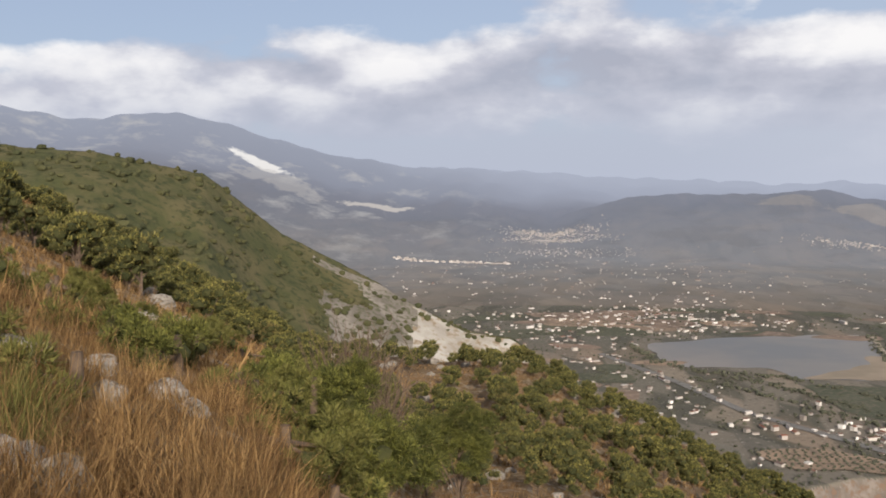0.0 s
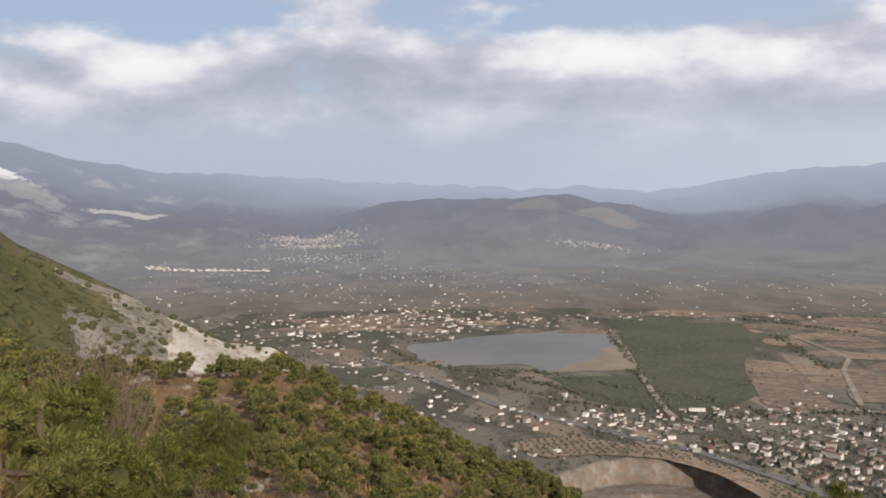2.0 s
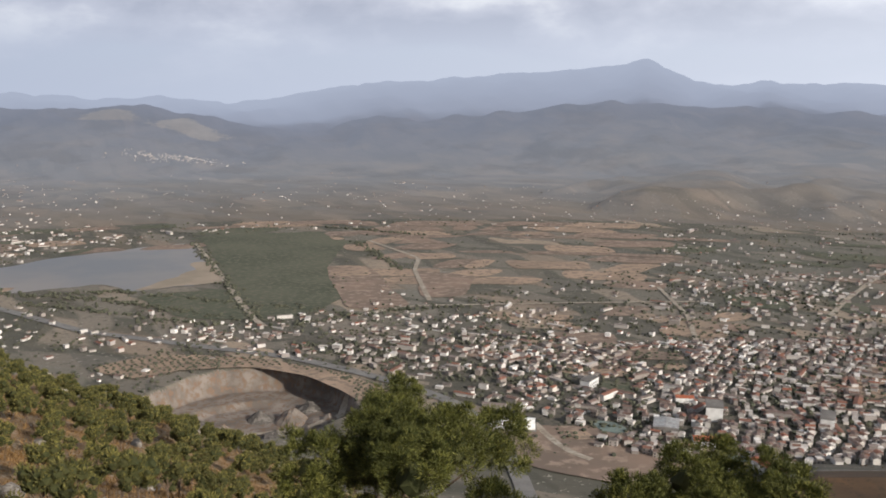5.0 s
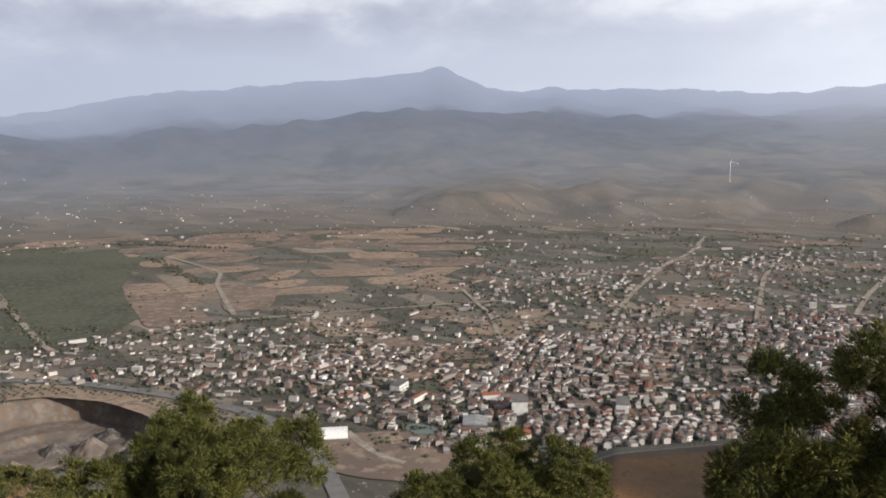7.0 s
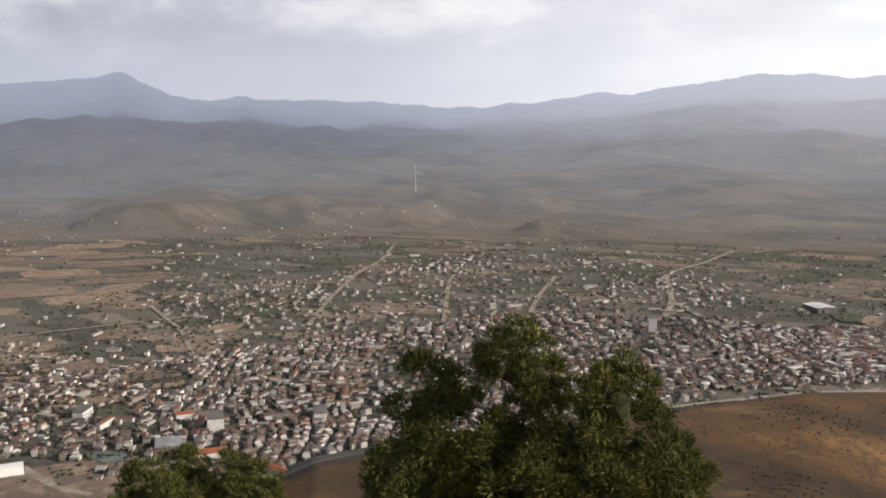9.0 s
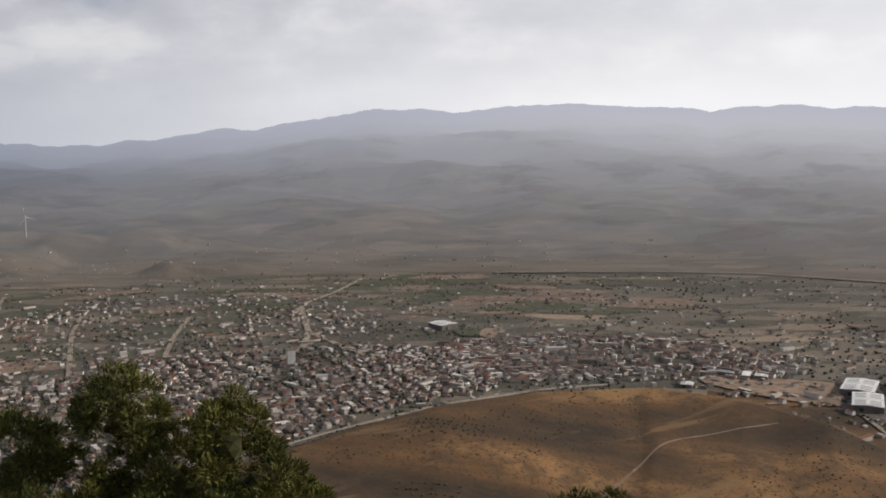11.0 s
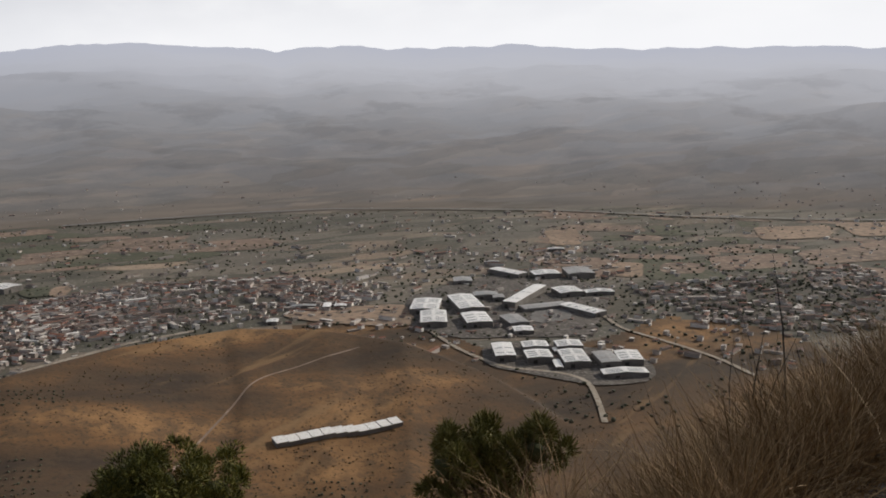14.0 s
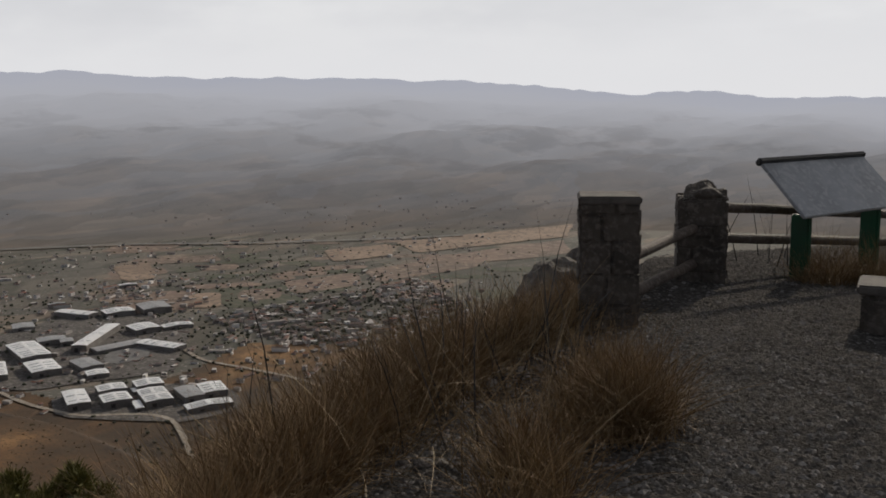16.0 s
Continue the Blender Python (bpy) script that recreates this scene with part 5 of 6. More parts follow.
def joined_pines(name, spots, label, material, squash=1.0):
    verts, faces, slots, n = [], [], [], 0
    for i, (x, y, h, a) in enumerate(spots):
        _, v, f = PINES[i % 5]
        slots.append(np.arange(len(f)) < INNER)
        c, s = math.cos(a), math.sin(a)
        verts.append(np.stack([(v[:, 0] * c - v[:, 1] * s) * h, (v[:, 0] * s + v[:, 1] * c) * h, v[:, 2] * h * squash], 1) + (x, y, ground_z(x, y)))
        faces.append(f + n)
        n += len(v)
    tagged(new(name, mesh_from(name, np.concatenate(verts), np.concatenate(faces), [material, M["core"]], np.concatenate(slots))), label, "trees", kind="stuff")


joined_pines("pine_wood", pines[280:], "open wood of small rounded pines on the slope", M["pine"])
# the farther spur: scrub and small trees
rng = random.Random(22)
spots = []
while len(spots) < 2600:
    az, r = rng.uniform(-42, 3), rng.uniform(330, 700)
    x, y = at_bearing(az, r)
    z = ground_z(x, y)
    bare = -6.6 < az < 0.6 and r > 480 and z < EYE + r * math.tan(radians(float(SPUR(az - SPUR_ON)) - 0.7))
    if z < 20 or bare or (float(waves(x, y, 80, 61)) < -0.2 and rng.random() < 0.7):
        spots.append(None)
        continue
    spots.append((x, y, rng.uniform(1.8, 4.2), rng.uniform(0, 6.28)))
far_scrub = [s for s in spots if s]
joined_clumps("spur_scrub", [(x, y, ground_z(x, y) + h * 0.3, h * 0.75) for x, y, h, a in far_scrub], M["spur_bush"], "dark green scrub and trees over the far spur", "scrub")

# ---- the pines close by ----


def near_pine(x, y, top, lobes, label, seed, tufts=420, leaf="needles", core="core"):
    """A pine seen close: trunk, limbs, and a crown of needle tufts. lobes: places and radii, from the crown's foot upward."""
    z = ground_z(x, y)
    tree = tagged(new("pine_tree"), label, "pine")
    high = top - z
    bm = bmesh.new()
    rod(bm, (0, 0, -0.6), (0.05, 0.03, high * 0.7), 0.11, 0.05, 9)
    trunk = part("trunk", bm, M["bark"], tree)
    rng = np.random.RandomState(seed)
    roots, ways = [], []
    bm = bmesh.new()
    for k, (lx, ly, lz, r) in enumerate(lobes):
        lz = high + lz
        limb = bmesh.new()
        rod(limb, (0.02, 0.01, max(0.2, lz * 0.45)), (lx, ly, lz), 0.035, 0.01, 6)
        part("limb", limb, M["bark"], tree)
        vs, fs = clump_mesh(seed * 17 + k, 0.25, 2)
        made = [bm.verts.new(p) for p in vs * r * 0.36 + (lx, ly, lz - r * 0.15)]
        for f in fs:
            bm.faces.new([made[i] for i in f])
        # small rounded heads over the lobe, each with its own tufts
        knobs = max(7, int(36 * (r / 0.6) ** 2))
        head = rng.normal(size=(knobs, 3)) + (0, 0, 0.3)
        head /= np.linalg.norm(head, axis=1)[:, None]
        spot = head * (r * rng.uniform(0.6, 0.95, knobs))[:, None] + (lx, ly, lz)
        n = int(tufts * (r / 0.6) ** 2 * 21)
        own = rng.randint(0, knobs, n)
        w = rng.normal(size=(n, 3)) + head[own] * 0.5 + (0, 0, 0.55)
        w /= np.linalg.norm(w, axis=1)[:, None]
        size = rng.uniform(0.12, 0.23, knobs)[own] * min(1.0, r / 0.45)
        roots.append(spot[own] + w * (size * rng.uniform(0.3, 1.0, n))[:, None])
        ways.append(w + rng.normal(size=(n, 3)) * 0.35 + (0, 0, 0.2))
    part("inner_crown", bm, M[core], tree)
    roots, ways = np.concatenate(roots), np.concatenate(ways)
    n = len(roots)
    part("crown", blade_mesh("crown", roots, ways, rng.uniform(0.045, 0.095, n), rng.uniform(0.012, 0.021, n), M[leaf], 0.1, 1), None, tree)
    tree.matrix_basis = pose(x, y, z)
    return tree


def spread(rng, n, wide, deep, r0, r1):
    """Lobes of a rounded, uneven crown, wide across, hanging deep below its top."""
    out = []
    for k in range(n):
        a, q = rng.uniform(0, 6.283), math.sqrt(rng.random())
        r = rng.uniform(r0, r1)
        down = rng.uniform(0.1, 1.0) * deep * (0.25 + 0.75 * q)
        out.append((wide * q * math.cos(a), wide * q * math.sin(a), -r - down, r))
    return out


def off_path(cx, cy, az, r):
    x, y = at_bearing(az, r)
    return cx + x, cy + y


rng = random.Random(31)
x, y = off_path(0.55, -0.1, 31.0, 15)
near_pine(x, y, 272 - 15 * math.tan(radians(18.1)), [(0, 0, -0.75, 0.7), (0.9, -0.7, -0.85, 0.65), (-1.1, 0.5, -1.25, 0.7)] + spread(rng, 13, 2.3, 1.9, 0.5, 0.8), "dense rounded bright green pine just below the viewpoint", 41)
x, y = off_path(0.75, -0.4, 50.5, 16)
near_pine(x, y, 272 - 16 * math.tan(radians(20.3)), [(-0.35, 0.4, -0.6, 0.6), (1.0, -0.8, -0.95, 0.6)] + spread(rng, 8, 1.7, 1.6, 0.45, 0.7), "rounded green pine top just below the viewpoint", 42)
# the widest one: several separate heads
x, y = off_path(0.9, -0.75, 71.5, 11)
heads = []
for bearing_off, down, r in ((-1.3, 0.0, 0.42), (-7.2, 0.5, 0.40), (4.8, 0.32, 0.42), (-4.5, 0.85, 0.6), (1.2, 0.75, 0.62), (6.2, 0.95, 0.55), (-7.4, 1.25, 0.5), (0.2, 1.35, 0.75), (4.0, 1.5, 0.7), (-4.6, 1.6, 0.65), (9.3, 1.55, 0.36), (8.2, 2.0, 0.5), (-7.8, 1.95, 0.55), (-2.5, 2.2, 0.8), (3.5, 2.3, 0.8), (7.5, 2.7, 0.6), (-6.5, 2.8, 0.7), (0, 3.0, 0.9)):
    across = 11 * math.tan(radians(bearing_off))
    a = radians(71.5)
    depth = rng.uniform(-0.5, 0.5)
    heads.append((across * math.cos(a) + depth * math.sin(a), -across * math.sin(a) + depth * math.cos(a), -down - r * 0.75, r * 1.18))
near_pine(x, y, 272 - 11 * math.tan(radians(13.8)), heads, "large many-headed dark green pine below the viewpoint", 43, 520)
x, y = off_path(0.92, -1.2, 97.0, 12)
near_pine(x, y, 272 - 12 * math.tan(radians(20.6)), [(0, 0, -0.5, 0.5), (0.4, -0.7, -0.9, 0.5)] + spread(rng, 5, 0.9, 1.2, 0.4, 0.55), "small dark green pine top below the path", 44)
# the scorched-looking pine and bushes on the open slope
for az, r, down, n, wide, words in ((-13.0, 15.0, 9.5, 8, 0.8, "bright green bushy pine among dry grass"), (-9.4, 13.5, 12.6, 9, 0.85, "low bright green pine spreading over the slope"), (-16.5, 19, 10.2, 6, 0.8, "dark green pine bush on the slope"), (-10.5, 24, 10.3, 6, 0.9, "green pine bush on the slope below"), (-4.0, 28, 13.0, 7, 1.0, "green pine bush in the hollow")):
    x, y = at_bearing(az, r)
    near_pine(x, y, 272 - r * math.tan(radians(down)), spread(rng, n, wide, 1.5, 0.4, 0.62), words, 50 + n + int(r), 380)
# low olive-coloured shrubs among the grass and rocks
for k in range(26):
    az, r = rng.uniform(-33, -11), rng.uniform(8, 26)
    x, y = at_bearing(az, r)
    low = ground_z(x, y) + rng.uniform(0.35, 0.75)
    near_pine(x, y, low, spread(rng, 4, 0.5 + r * 0.02, 0.2, 0.22, 0.4), "low olive-green shrub in the dry grass", 80 + k, 230, "bush" if k % 3 else "needles")
# yellow-green bush beside the path
x, y = off_path(0.88, -1.45, 116.0, 8.5)
near_pine(x, y, 272 - 8.5 * math.tan(radians(20.2)), [(-0.25, -0.45, -0.3, 0.28), (0.0, -0.2, -0.4, 0.32)] + spread(rng, 7, 0.55, 0.75, 0.26, 0.36), "yellowish green bush on the brow of the slope", 71, 520, "bush")

# the bare dark twiggy bush
bush = tagged(new("bare_bush"), "leafless dark twiggy bush on the slope", "bush")
bx, by = at_bearing(-9.9, 19)
bm = bmesh.new()
rng = random.Random(33)
for _ in range(110):
    a, lean = rng.uniform(0, 6.283), rng.uniform(0.2, 1.1)
    p = Vector((0, 0, 0))
    q = Vector((math.cos(a) * lean, math.sin(a) * lean, rng.uniform(0.9, 1.7)))
    rod(bm, p + q * 0.1, q, 0.015, 0.005, 4)
    for _ in range(3):
        s = q * rng.uniform(0.5, 0.95)
        rod(bm, s, s + Vector((rng.gauss(0, 0.25), rng.gauss(0, 0.25), rng.uniform(0.1, 0.5))), 0.007, 0.003, 3)
part("twig_tangle", bm, M["bark"], bush)
bush.matrix_basis = pose(bx, by, ground_z(bx, by)) @ Matrix.Diagonal((1.2, 1.2, max(1.0, (272 - 19 * math.tan(radians(8.9)) - ground_z(bx, by)) / 1.7), 1))

# ---- rocks ----


def rock(x, y, size, material, label, seed, sink=0.25, tall=0.7):
    bm = bmesh.new()
    bmesh.ops.create_icosphere(bm, subdivisions=4 if seed < 200 or seed >= 300 else 3, radius=1.0)
    rng = random.Random(seed)
    off = Vector((rng.uniform(0, 50), rng.uniform(0, 50), rng.uniform(0, 50)))
    for v in bm.verts:
        p = v.co * 1.3 + off
        chip = noise.voronoi(p * 0.9)[0][0]
        v.co *= 0.72 + 0.55 * chip + 0.12 * noise.noise(p * 3.1) + 0.05 * noise.noise(p * 9)
    ob = part("rock", bm, material, None)
    ob.matrix_basis = pose(x, y, ground_z(x, y) + size * (tall - sink - 0.2) * 0.6, 0, 0, rng.uniform(0, 360)) @ Matrix.Diagonal((size, size * rng.uniform(0.7, 1.1), size * tall, 1))
    return tagged(ob, label, "rock", "rocks of the slope")


for k, (az, r, size) in enumerate(((-30.2, 9.2, 0.30), (-28.9, 9.8, 0.26), (-30.5, 5.9, 0.22), (-27.6, 5.7, 0.2), (-24.8, 9.0, 0.17), (-25.2, 10.5, 0.2), (-21.5, 9.8, 0.2), (-20.2, 9.2, 0.16), (-12.8, 5.6, 0.1), (-19.5, 5.4, 0.07), (-14.0, 5.5, 0.08), (-22.5, 24, 0.4), (-18.6, 17, 0.25), (-4.2, 17.5, 0.4), (-3.2, 16.5, 0.34), (-5.5, 19, 0.4), (-2.0, 15.0, 0.3), (-3.6, 14.2, 0.28), (-22, 60, 1.0), (-6.0, 24, 0.5))):
    x, y = at_bearing(az, r)
    rock(x, y, size * 1.05, M["rock"], "pale grey weathered limestone in dry grass", 100 + k)
rng = random.Random(34)
for k in range(130):
    az, r = rng.uniform(-25, 28), rng.uniform(24, 190)
    if r > BROW_AT(az) * 0.98:
        continue
    x, y = at_bearing(az, r)
    rock(x, y, rng.uniform(0.2, 0.45) * (1 + r / 110), M["rock"], "pale limestone outcrop between the slope's pines", 200 + k)
for k, (az, r, size) in enumerate(((144.6, 8.9, 0.36), (145.9, 9.1, 0.44), (147.2, 9.3, 0.36), (143.9, 8.6, 0.26), (148.6, 9.6, 0.36))):
    x, y = off_path(0.6, -1.82, az, r)
    rock(x, y, size, M["dark_rock"], "dark weathered boulder on the brow beside the path", 300 + k, 0.1, 0.9)
for k in range(9):
    u = rng.random()
    x, y = off_path(0.6, -1.82, 148.5 - 14 * u + rng.uniform(-1.5, 1.5), 6.9 - 3.7 * u)
    rock(x, y, rng.uniform(0.025, 0.05), M["rock"], "pale edging stone of the gravel path", 330 + k, 0.35)

# ---- grass ----


def grass(name, clumps, per, tall, wide, material, label, seed, lean=0.45, bend=0.5, thin=0.007, segments=3):
    """Tufts at (x, y): blades fanned out from each."""
    rng = np.random.RandomState(seed)
    c = np.array(clumps)
    n = len(c) * per
    base = np.repeat(c, per, axis=0) + rng.normal(size=(n, 2)) * wide
    z = height(base[:, 0], base[:, 1]) - 0.02
    roots = np.c_[base, z]
    ways = np.c_[rng.normal(size=(n, 2)) * lean, np.ones(n)]
    size = np.repeat(rng.uniform(0.55, 1.15, len(c)), per)
    lengths = tall * size * rng.uniform(0.5, 1.15, n)
    ob = new(name, blade_mesh(name, roots, ways, lengths, rng.uniform(0.6, 1.4, n) * thin, material, bend, segments))
    return tagged(ob, label, "grass", kind="stuff")


rng = random.Random(61)
gold, low = [], []
while len(gold) < 1800:
    az, r = rng.uniform(-42, 14), 2.4 + 15 * rng.random() ** 1.3
    if az > -8 and r > 9 and rng.random() < 0.6:
        continue
    gold.append(at_bearing(az, r))
grass("gold_grass", gold, 42, 0.42, 0.10, M["gold_grass"], "dry gold grass thick over the shoulder of the hill", 1, thin=0.006)
while len(low) < 4200:
    az, r = rng.uniform(-40, 30), 14 + 60 * rng.random() ** 1.2
    if r < BROW_AT(az):
        low.append(at_bearing(az, r))
grass("slope_grass", low, 9, 0.55, 0.28, M["gold_grass"], "sparse dry grass tufts over the slope", 2, thin=0.03, segments=2)
bank = []
while len(bank) < 5200:
    az, r = rng.uniform(-36, 32), 60 + 130 * rng.random()
    if r < BROW_AT(az):
        bank.append(at_bearing(az, r))
grass("bank_grass", bank, 7, 0.7, 0.5, M["gold_grass"], "dry orange grass between the pines of the slope", 7, 0.6, thin=0.09, segments=2)
stalks = [at_bearing(rng.uniform(-36, -2), rng.uniform(3.5, 9)) for _ in range(240)]
grass("grass_stalks", stalks, 3, 0.85, 0.06, M["gold_grass"], "tall dry grass stalks over the gold grass", 3, 0.3, 0.25, 0.005)
esparto, tussock = [], []
while len(esparto) < 760:
    az = rng.uniform(116, 150)
    edge = 1.57 / math.tan(radians(-float(BROW(az))))
    r = rng.uniform(edge * 0.9, float(BROW_AT(az)) * 1.12)
    if r > 3.0:
        esparto.append(off_path(0.75, -1.65, az, r))
grass("esparto_grass", esparto, 80, 0.42, 0.10, M["brown_grass"], "tall brown esparto grass along the brow of the path", 4, 0.55, 0.85, 0.0045, 4)
for _ in range(34):
    tussock.append(off_path(0.6, -1.82, rng.uniform(148.2, 151.6), rng.uniform(4.4, 5.0)))
for _ in range(9):
    tussock.append(off_path(0.6, -1.82, rng.uniform(143, 147), rng.uniform(3.4, 4.1)))
for _ in range(16):
    tussock.append(off_path(0.6, -1.82, rng.uniform(160, 166), rng.uniform(9.5, 10.5)))
grass("tussock_grass", tussock, 150, 0.42, 0.08, M["brown_grass"], "thick dry tussock at the foot of the stone post", 5, 0.5, 0.8, 0.004, 4)
arcs = [off_path(0.7, -1.7, rng.uniform(126, 148), rng.uniform(3.8, 6.0)) for _ in range(70)]
grass("pale_stalks", arcs, 3, 0.75, 0.08, M["pale_stalk"], "long pale arching grass stalks over the esparto", 8, 0.7, 1.0, 0.004, 6)
heads = [off_path(0.7, -1.7, rng.uniform(124, 150), rng.uniform(4.2, 6.6)) for _ in range(60)]
heads += [off_path(0.6, -1.82, rng.uniform(155, 160), rng.uniform(10.5, 11.5)) for _ in range(14)]
grass("seed_stalks", heads, 2, 0.95, 0.05, M["panel_bar"], "thin dark seeding grass stalks against the valley", 6, 0.22, 0.25, 0.010)
for k, (az, r, n, tall) in enumerate(((-30.5, 7.0, 5, 0.5), (-29, 6.2, 4, 0.4), (20, 26, 6, 0.7))):
    tuft = [off_path(*at_bearing(az, r), rng.uniform(0, 360), rng.uniform(0, 0.3)) for _ in range(n)]
    grass("green_tuft", tuft, 120, tall, 0.08, M["bush"], "green spiky tuft in the dry grass", 20 + k)

# ---- gravel: loose stones on the path ----
rng = np.random.RandomState(71)
spots = []
while len(spots) < 26000:
    az, r = rng.uniform(128, 168), 3.2 + 9 * rng.rand() ** 1.2
    x, y = off_path(0.6, -1.82, az, r)
    if az > 141 or r < 5.3:
        spots.append((x, y))
spots = np.array(spots)
zs = height(spots[:, 0], spots[:, 1])
M["stones"] = surface("gravel_stones", per_piece([(0.085, 0.077, 0.07), (0.058, 0.053, 0.048), (0.28, 0.265, 0.25), (0.075, 0.068, 0.062), (0.16, 0.15, 0.138)]), 1.0, spec=0.05)
verts, faces = [], []
shape = np.array([(1, 0, 0), (0, 1, 0), (-1, 0, 0), (0, -1, 0), (0, 0, 0.45)])
for k in range(len(spots)):
    s = 0.007 + 0.022 * rng.rand() ** 2
    a = rng.uniform(0, 6.283)
    c, q = math.cos(a), math.sin(a)
    v = shape * (s * rng.uniform(0.6, 1.3), s, s)
    verts.append(np.stack([v[:, 0] * c - v[:, 1] * q, v[:, 0] * q + v[:, 1] * c, v[:, 2]], 1) + (*spots[k], zs[k] - 0.001))
    faces.append(np.array([(0, 1, 4), (1, 2, 4), (2, 3, 4), (3, 0, 4)]) + 5 * k)
tagged(new("gravel", mesh_from("gravel", np.concatenate(verts), np.concatenate(faces), [M["stones"]])), "loose grey gravel on the viewpoint path", "gravel", kind="stuff")

# ---- stone posts, rails, the panel and the low wall ----
END = (0.6, -1.82)


def stone_post(x, y, wide, high, turn, label, seed, capped):
    """A squared pillar of rough stones set in mortar, each stone its own piece."""
    rng = random.Random(seed)
    z = ground_z(x, y)
    post = tagged(new("stone_post"), label, "post", "posts of the rail")
    bm = bmesh.new()
    box(bm, boxed(0, 0, high / 2 - 0.15, wide * 0.93, wide * 0.93, high + 0.26), 0.02)
    part("mortar_core", bm, M["post_stone"], post)
    for face in range(4):
        level = -0.1
        while level < high - 0.05:
            tall = min(rng.uniform(0.09, 0.26), high - level)
            cut = rng.choice((0.0, rng.uniform(0.3, 0.7)))
            for lo, hi in ((0, cut), (cut, 1)):
                if hi - lo < 0.05:
                    continue
                bm = bmesh.new()
                w = (hi - lo) * wide
                mid = (lo + hi) / 2 * wide - wide / 2
                box(bm, Matrix.Rotation(face * math.pi / 2, 4, "Z") @ boxed(mid, -wide / 2 + 0.03, level + tall / 2, w, 0.06 + rng.uniform(0.0, 0.022), tall), 0.014)
                bmesh.ops.subdivide_edges(bm, edges=[e for e in bm.edges if e.calc_length() > 0.07], cuts=2, use_grid_fill=True)
                for v in bm.verts:
                    v.co += Vector((1, 1, 1)) * 0.012 * noise.noise(v.co * 14 + Vector((face * 5, seed * 3, 0))) + Vector((rng.gauss(0, 0.0025), rng.gauss(0, 0.0025), rng.gauss(0, 0.0025)))
                part("stone", bm, M["post_stone"], post)
            level += tall
    bm = bmesh.new()
    if capped:
        box(bm, boxed(0, 0, high + 0.02, wide * 1.06, wide * 1.06, 0.06), 0.012)
    else:
        bmesh.ops.create_icosphere(bm, subdivisions=3, radius=1.0, matrix=boxed(-0.03, 0, high, wide * 0.46, wide * 0.46, 0.11))
        for v in bm.verts:
            v.co *= 1 + 0.10 * noise.noise(v.co * 7)
    part("cap", bm, M["cap_stone"] if capped else M["post_stone"], post)
    post.matrix_basis = pose(x, y, z, 0, 0, turn)
    return x, y, z


# the posts end level with one another, whatever the ground does
P1, P2, P3 = (top - ground_z(*off_path(*END, a, r)) for top, a, r in ((271.28, 149.2, 7.1), (271.12, 154.6, 9.3), (270.70, 166.2, 12.6)))
p1 = stone_post(*off_path(*END, 149.2, 7.1), 0.43, P1, 34, "square brown stone post with a flat pale cap", 1, True)
p2 = stone_post(*off_path(*END, 154.6, 9.3), 0.45, P2, 30, "square brown stone post with a rounded broken top", 2, False)
p3 = stone_post(*off_path(*END, 166.2, 12.6), 0.45, P3, 30, "square brown stone post at the end of the rail", 3, False)


def rail(a, b, za, zb, label):
    bm = bmesh.new()
    rod(bm, (a[0], a[1], a[2] + za), (b[0], b[1], b[2] + zb), 0.05, 0.046, 12)
    bmesh.ops.subdivide_edges(bm, edges=[e for e in bm.edges if e.calc_length() > 0.5], cuts=7)
    for v in bm.verts:
        v.co += Vector((0, 0, 0.012 * noise.noise(v.co * 2.3))) + Vector((1, 1, 0)) * 0.006 * noise.noise(v.co * 5)
    tagged(part("rail", bm, M["wood"], None), label, "rail", "rails between the posts")


rail(p1, p2, P1 - 0.50, P2 - 0.30, "round weathered wooden rail between stone posts")
rail(p1, p2, P1 - 0.80, P2 - 0.64, "round weathered wooden rail between stone posts")
rail(p2, p3, P2 - 0.11, P3 - 0.10, "round weathered wooden rail behind the panel")
rail(p2, p3, P2 - 0.42, P3 - 0.42, "round weathered wooden rail behind the panel")

panel = tagged(new("information_panel"), "tilted faded information panel on two dark green legs", "information panel")
t1 = Vector((*off_path(*END, 157.8, 9.8), 0))
along = (Vector((*off_path(*END, 163.6, 11.4), 0)) - t1).normalized()
face = Vector((along.y, -along.x, 0))
if face.dot(Vector((-0.38, -0.26, 0))) < 0:
    face = -face
SPAN, DOWN, OUT = 1.75, 0.5, 0.52  # the board's length, its drop and its reach from the top edge
z = 270.07
lay = Matrix((along.to_4d(), face.to_4d(), (0, 0, 1, 0), (0, 0, 0, 1))).transposed()
lay[3][3] = 1.0
for k in range(3):
    lay[3][k] = 0.0
lay.translation = Vector((t1.x, t1.y, z))
slope = math.atan2(-DOWN, OUT)
wide = math.hypot(DOWN, OUT)
tilt = Matrix.Translation((SPAN / 2, OUT / 2, 1.32 - DOWN / 2)) @ Matrix.Rotation(slope, 4, "X")
for k in (0.25, SPAN - 0.3):
    bm = bmesh.new()
    box(bm, boxed(k, OUT * 0.62, 0.36, 0.07, 0.2, 0.92), 0.012)
    part("leg", bm, M["green_paint"], panel, "dark green painted wooden leg")
bm = bmesh.new()
box(bm, tilt @ boxed(0, 0, 0, SPAN, wide, 0.035), 0.008)
board = part("board", bm, M["panel"], panel, "pale faded printed board")
bm = bmesh.new()
box(bm, tilt @ boxed(0, -wide / 2 - 0.01, 0.01, SPAN + 0.06, 0.06, 0.075), 0.012)
part("top_edge", bm, M["panel_bar"], panel, "dark top edge")
bm = bmesh.new()
box(bm, tilt @ boxed(0, 0, -0.035, SPAN - 0.3, 0.4, 0.03))
part("backing", bm, M["green_paint"], panel)
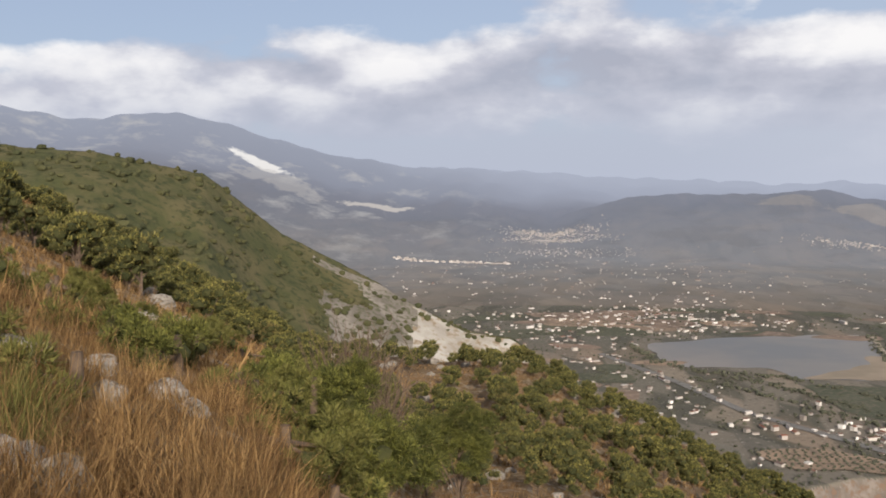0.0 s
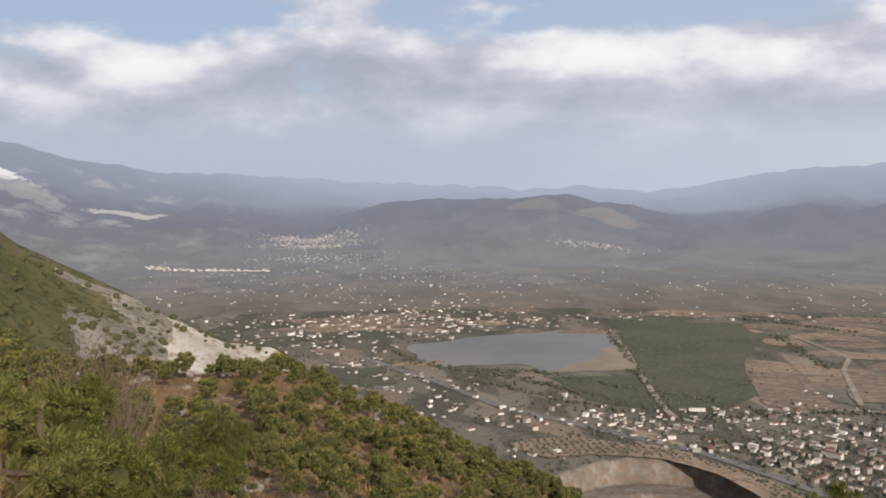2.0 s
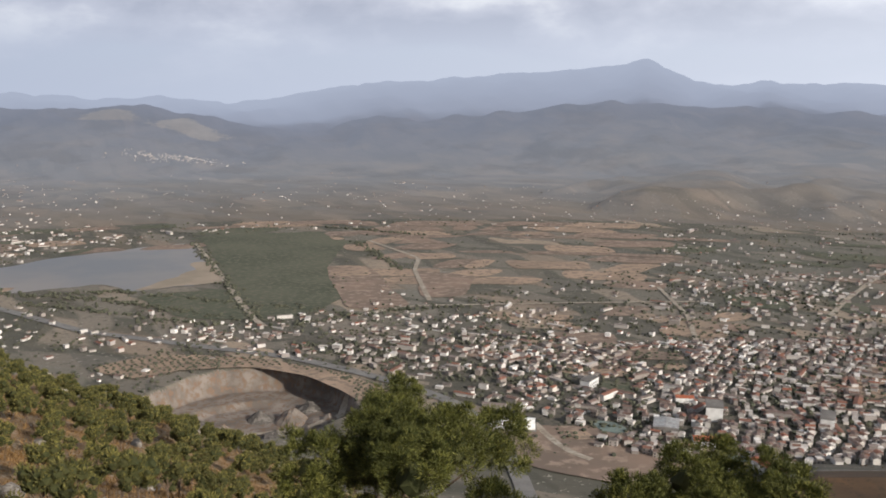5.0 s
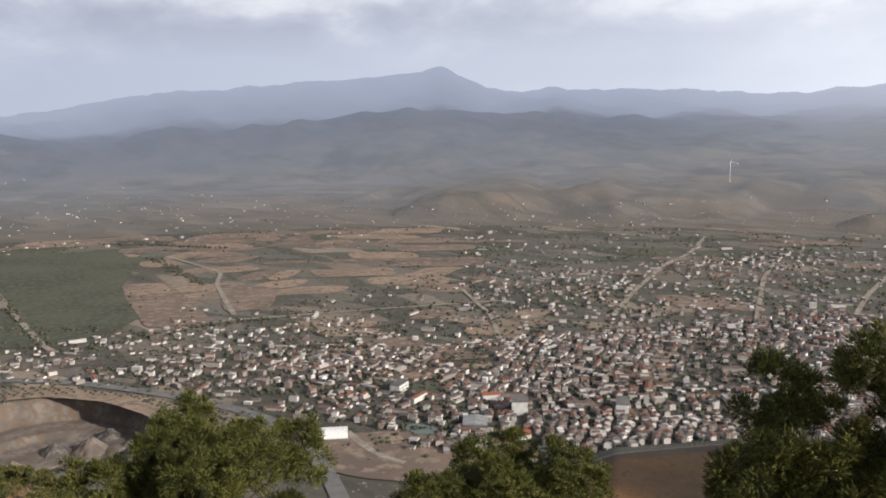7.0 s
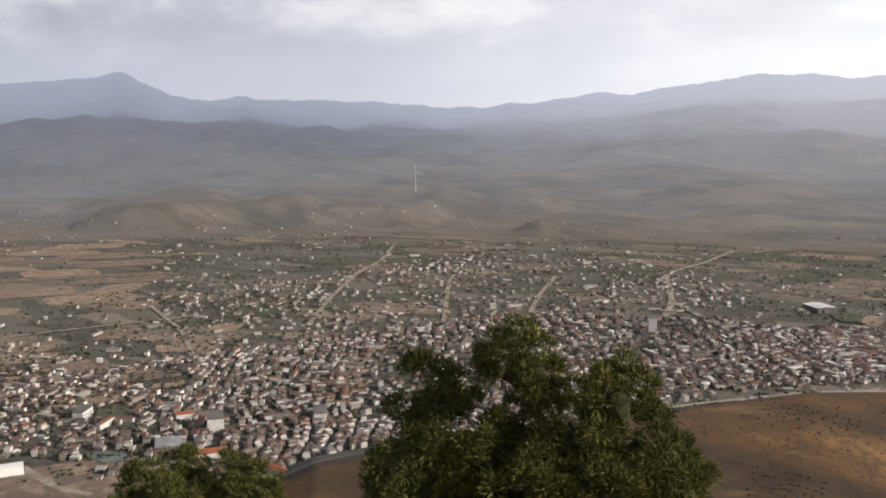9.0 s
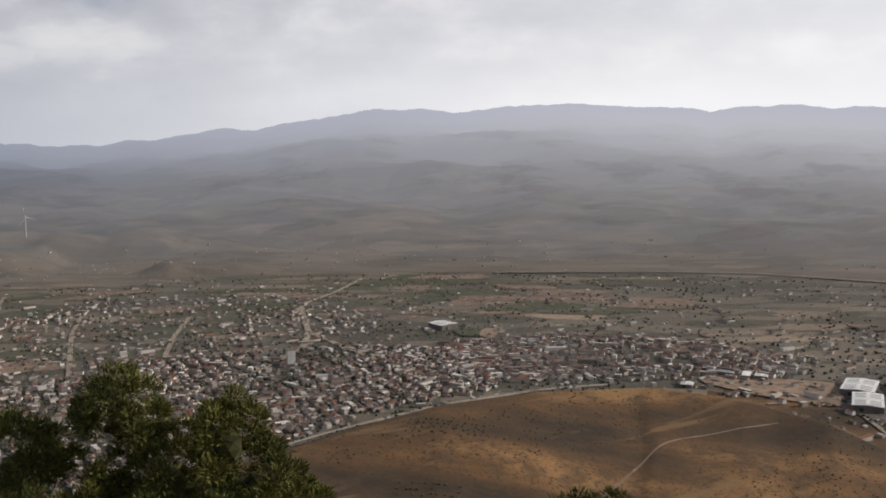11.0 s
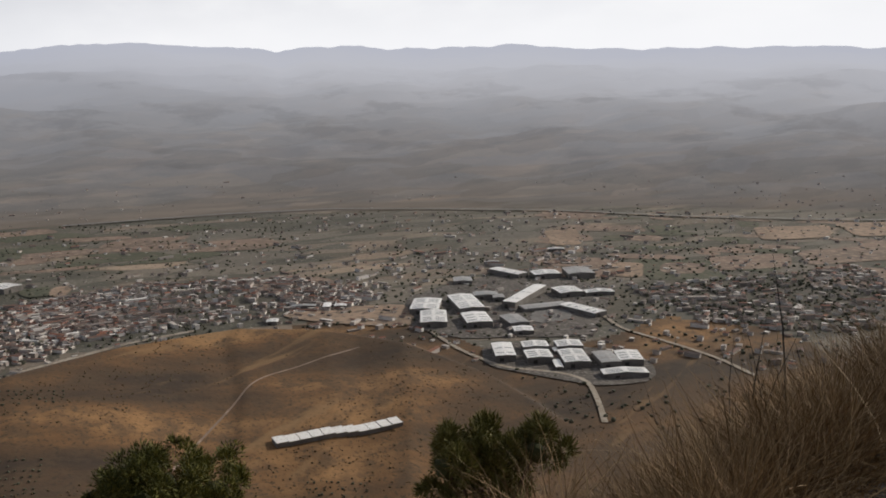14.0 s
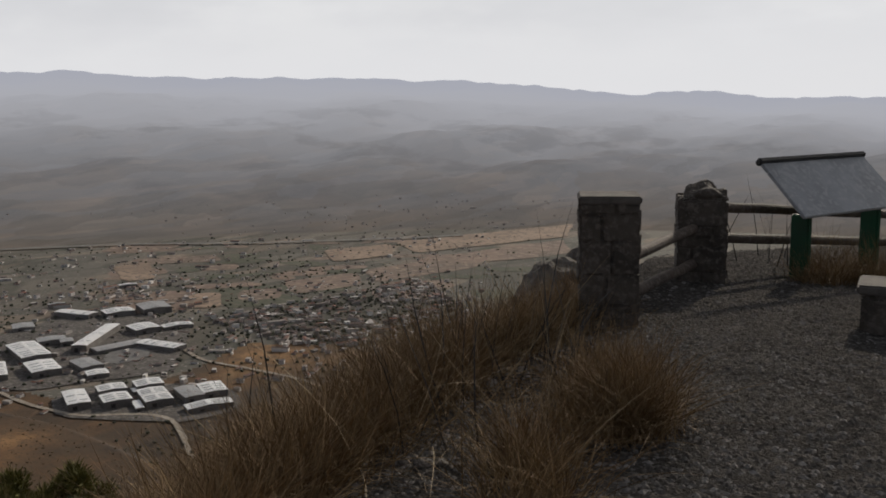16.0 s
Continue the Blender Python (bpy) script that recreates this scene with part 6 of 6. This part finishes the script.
panel.matrix_basis = lay

wall = tagged(new("low_wall"), "low squared stone bench wall beside the gravel", "wall")
wx, wy = off_path(*END, 167.0, 7.5)
bm = bmesh.new()
box(bm, boxed(0, 0, 0.2, 0.9, 0.42, 0.5), 0.03)
part("body", bm, M["post_stone"], wall)
bm = bmesh.new()
box(bm, boxed(0, 0, 0.49, 0.96, 0.47, 0.07), 0.015)
part("cap", bm, M["cap_stone"], wall)
wall.matrix_basis = pose(wx, wy, ground_z(wx, wy) - 0.13, 0, 0, 15)

# ---- far villages and the pale scars of the far slopes ----
rng = random.Random(81)
spots = []
for az, r, n, sa, sr in ((2, 2500, 240, 14, 700), (25, 2500, 260, 30, 600), (55, 2250, 320, 24, 300), (80, 2300, 90, 20, 300), (95, 2350, 110, 30, 300), (138, 2300, 200, 16, 450)):
    for _ in range(n):
        x, y = at_bearing(rng.gauss(az, sa / 2), rng.gauss(r, sr / 2))
        if ground_z(x, y) < 30:
            spots.append((x, y, rng.uniform(0, 3), rng.uniform(0.3, 0.75)))
# white walls dulled: the haze before them is put into their colour
M["far_white"] = surface("haze_dulled_white_walls", per_piece([(0.46, 0.43, 0.41), (0.34, 0.30, 0.275), (0.58, 0.56, 0.54), (0.28, 0.245, 0.225)]), 0.85)
joined_houses("far_village_houses", spots, "distant white houses at the foot of the hills", ("far_white", "roofs"))
spots = []
for az, r, n, sa, sr, size in ((1.8, 3660, 800, 2.8, 70, 0.5), (2.2, 3540, 450, 3.6, 50, 0.5), (2.2, 3340, 220, 5, 80, 0.5), (19.0, 3440, 240, 3.0, 36, 0.5), (4, 3000, 100, 12, 300, 0.45)):
    for _ in range(n):
        x, y = at_bearing(rng.gauss(az, sa / 2), rng.gauss(r, sr / 2))
        spots.append((x, y, rng.uniform(0, 3), size * rng.uniform(0.6, 1.2)))
for k in range(70):
    u = rng.random()
    x, y = at_bearing(-7.8 + 7.6 * u, 3240 - 170 * u + rng.gauss(0, 14))
    spots.append((x, y, rng.gauss(1.6, 0.1), rng.uniform(1.4, 2.6)))
joined_houses("far_town_houses", spots, "distant white town and factory row on the plain", ("far_white", "far_white"))
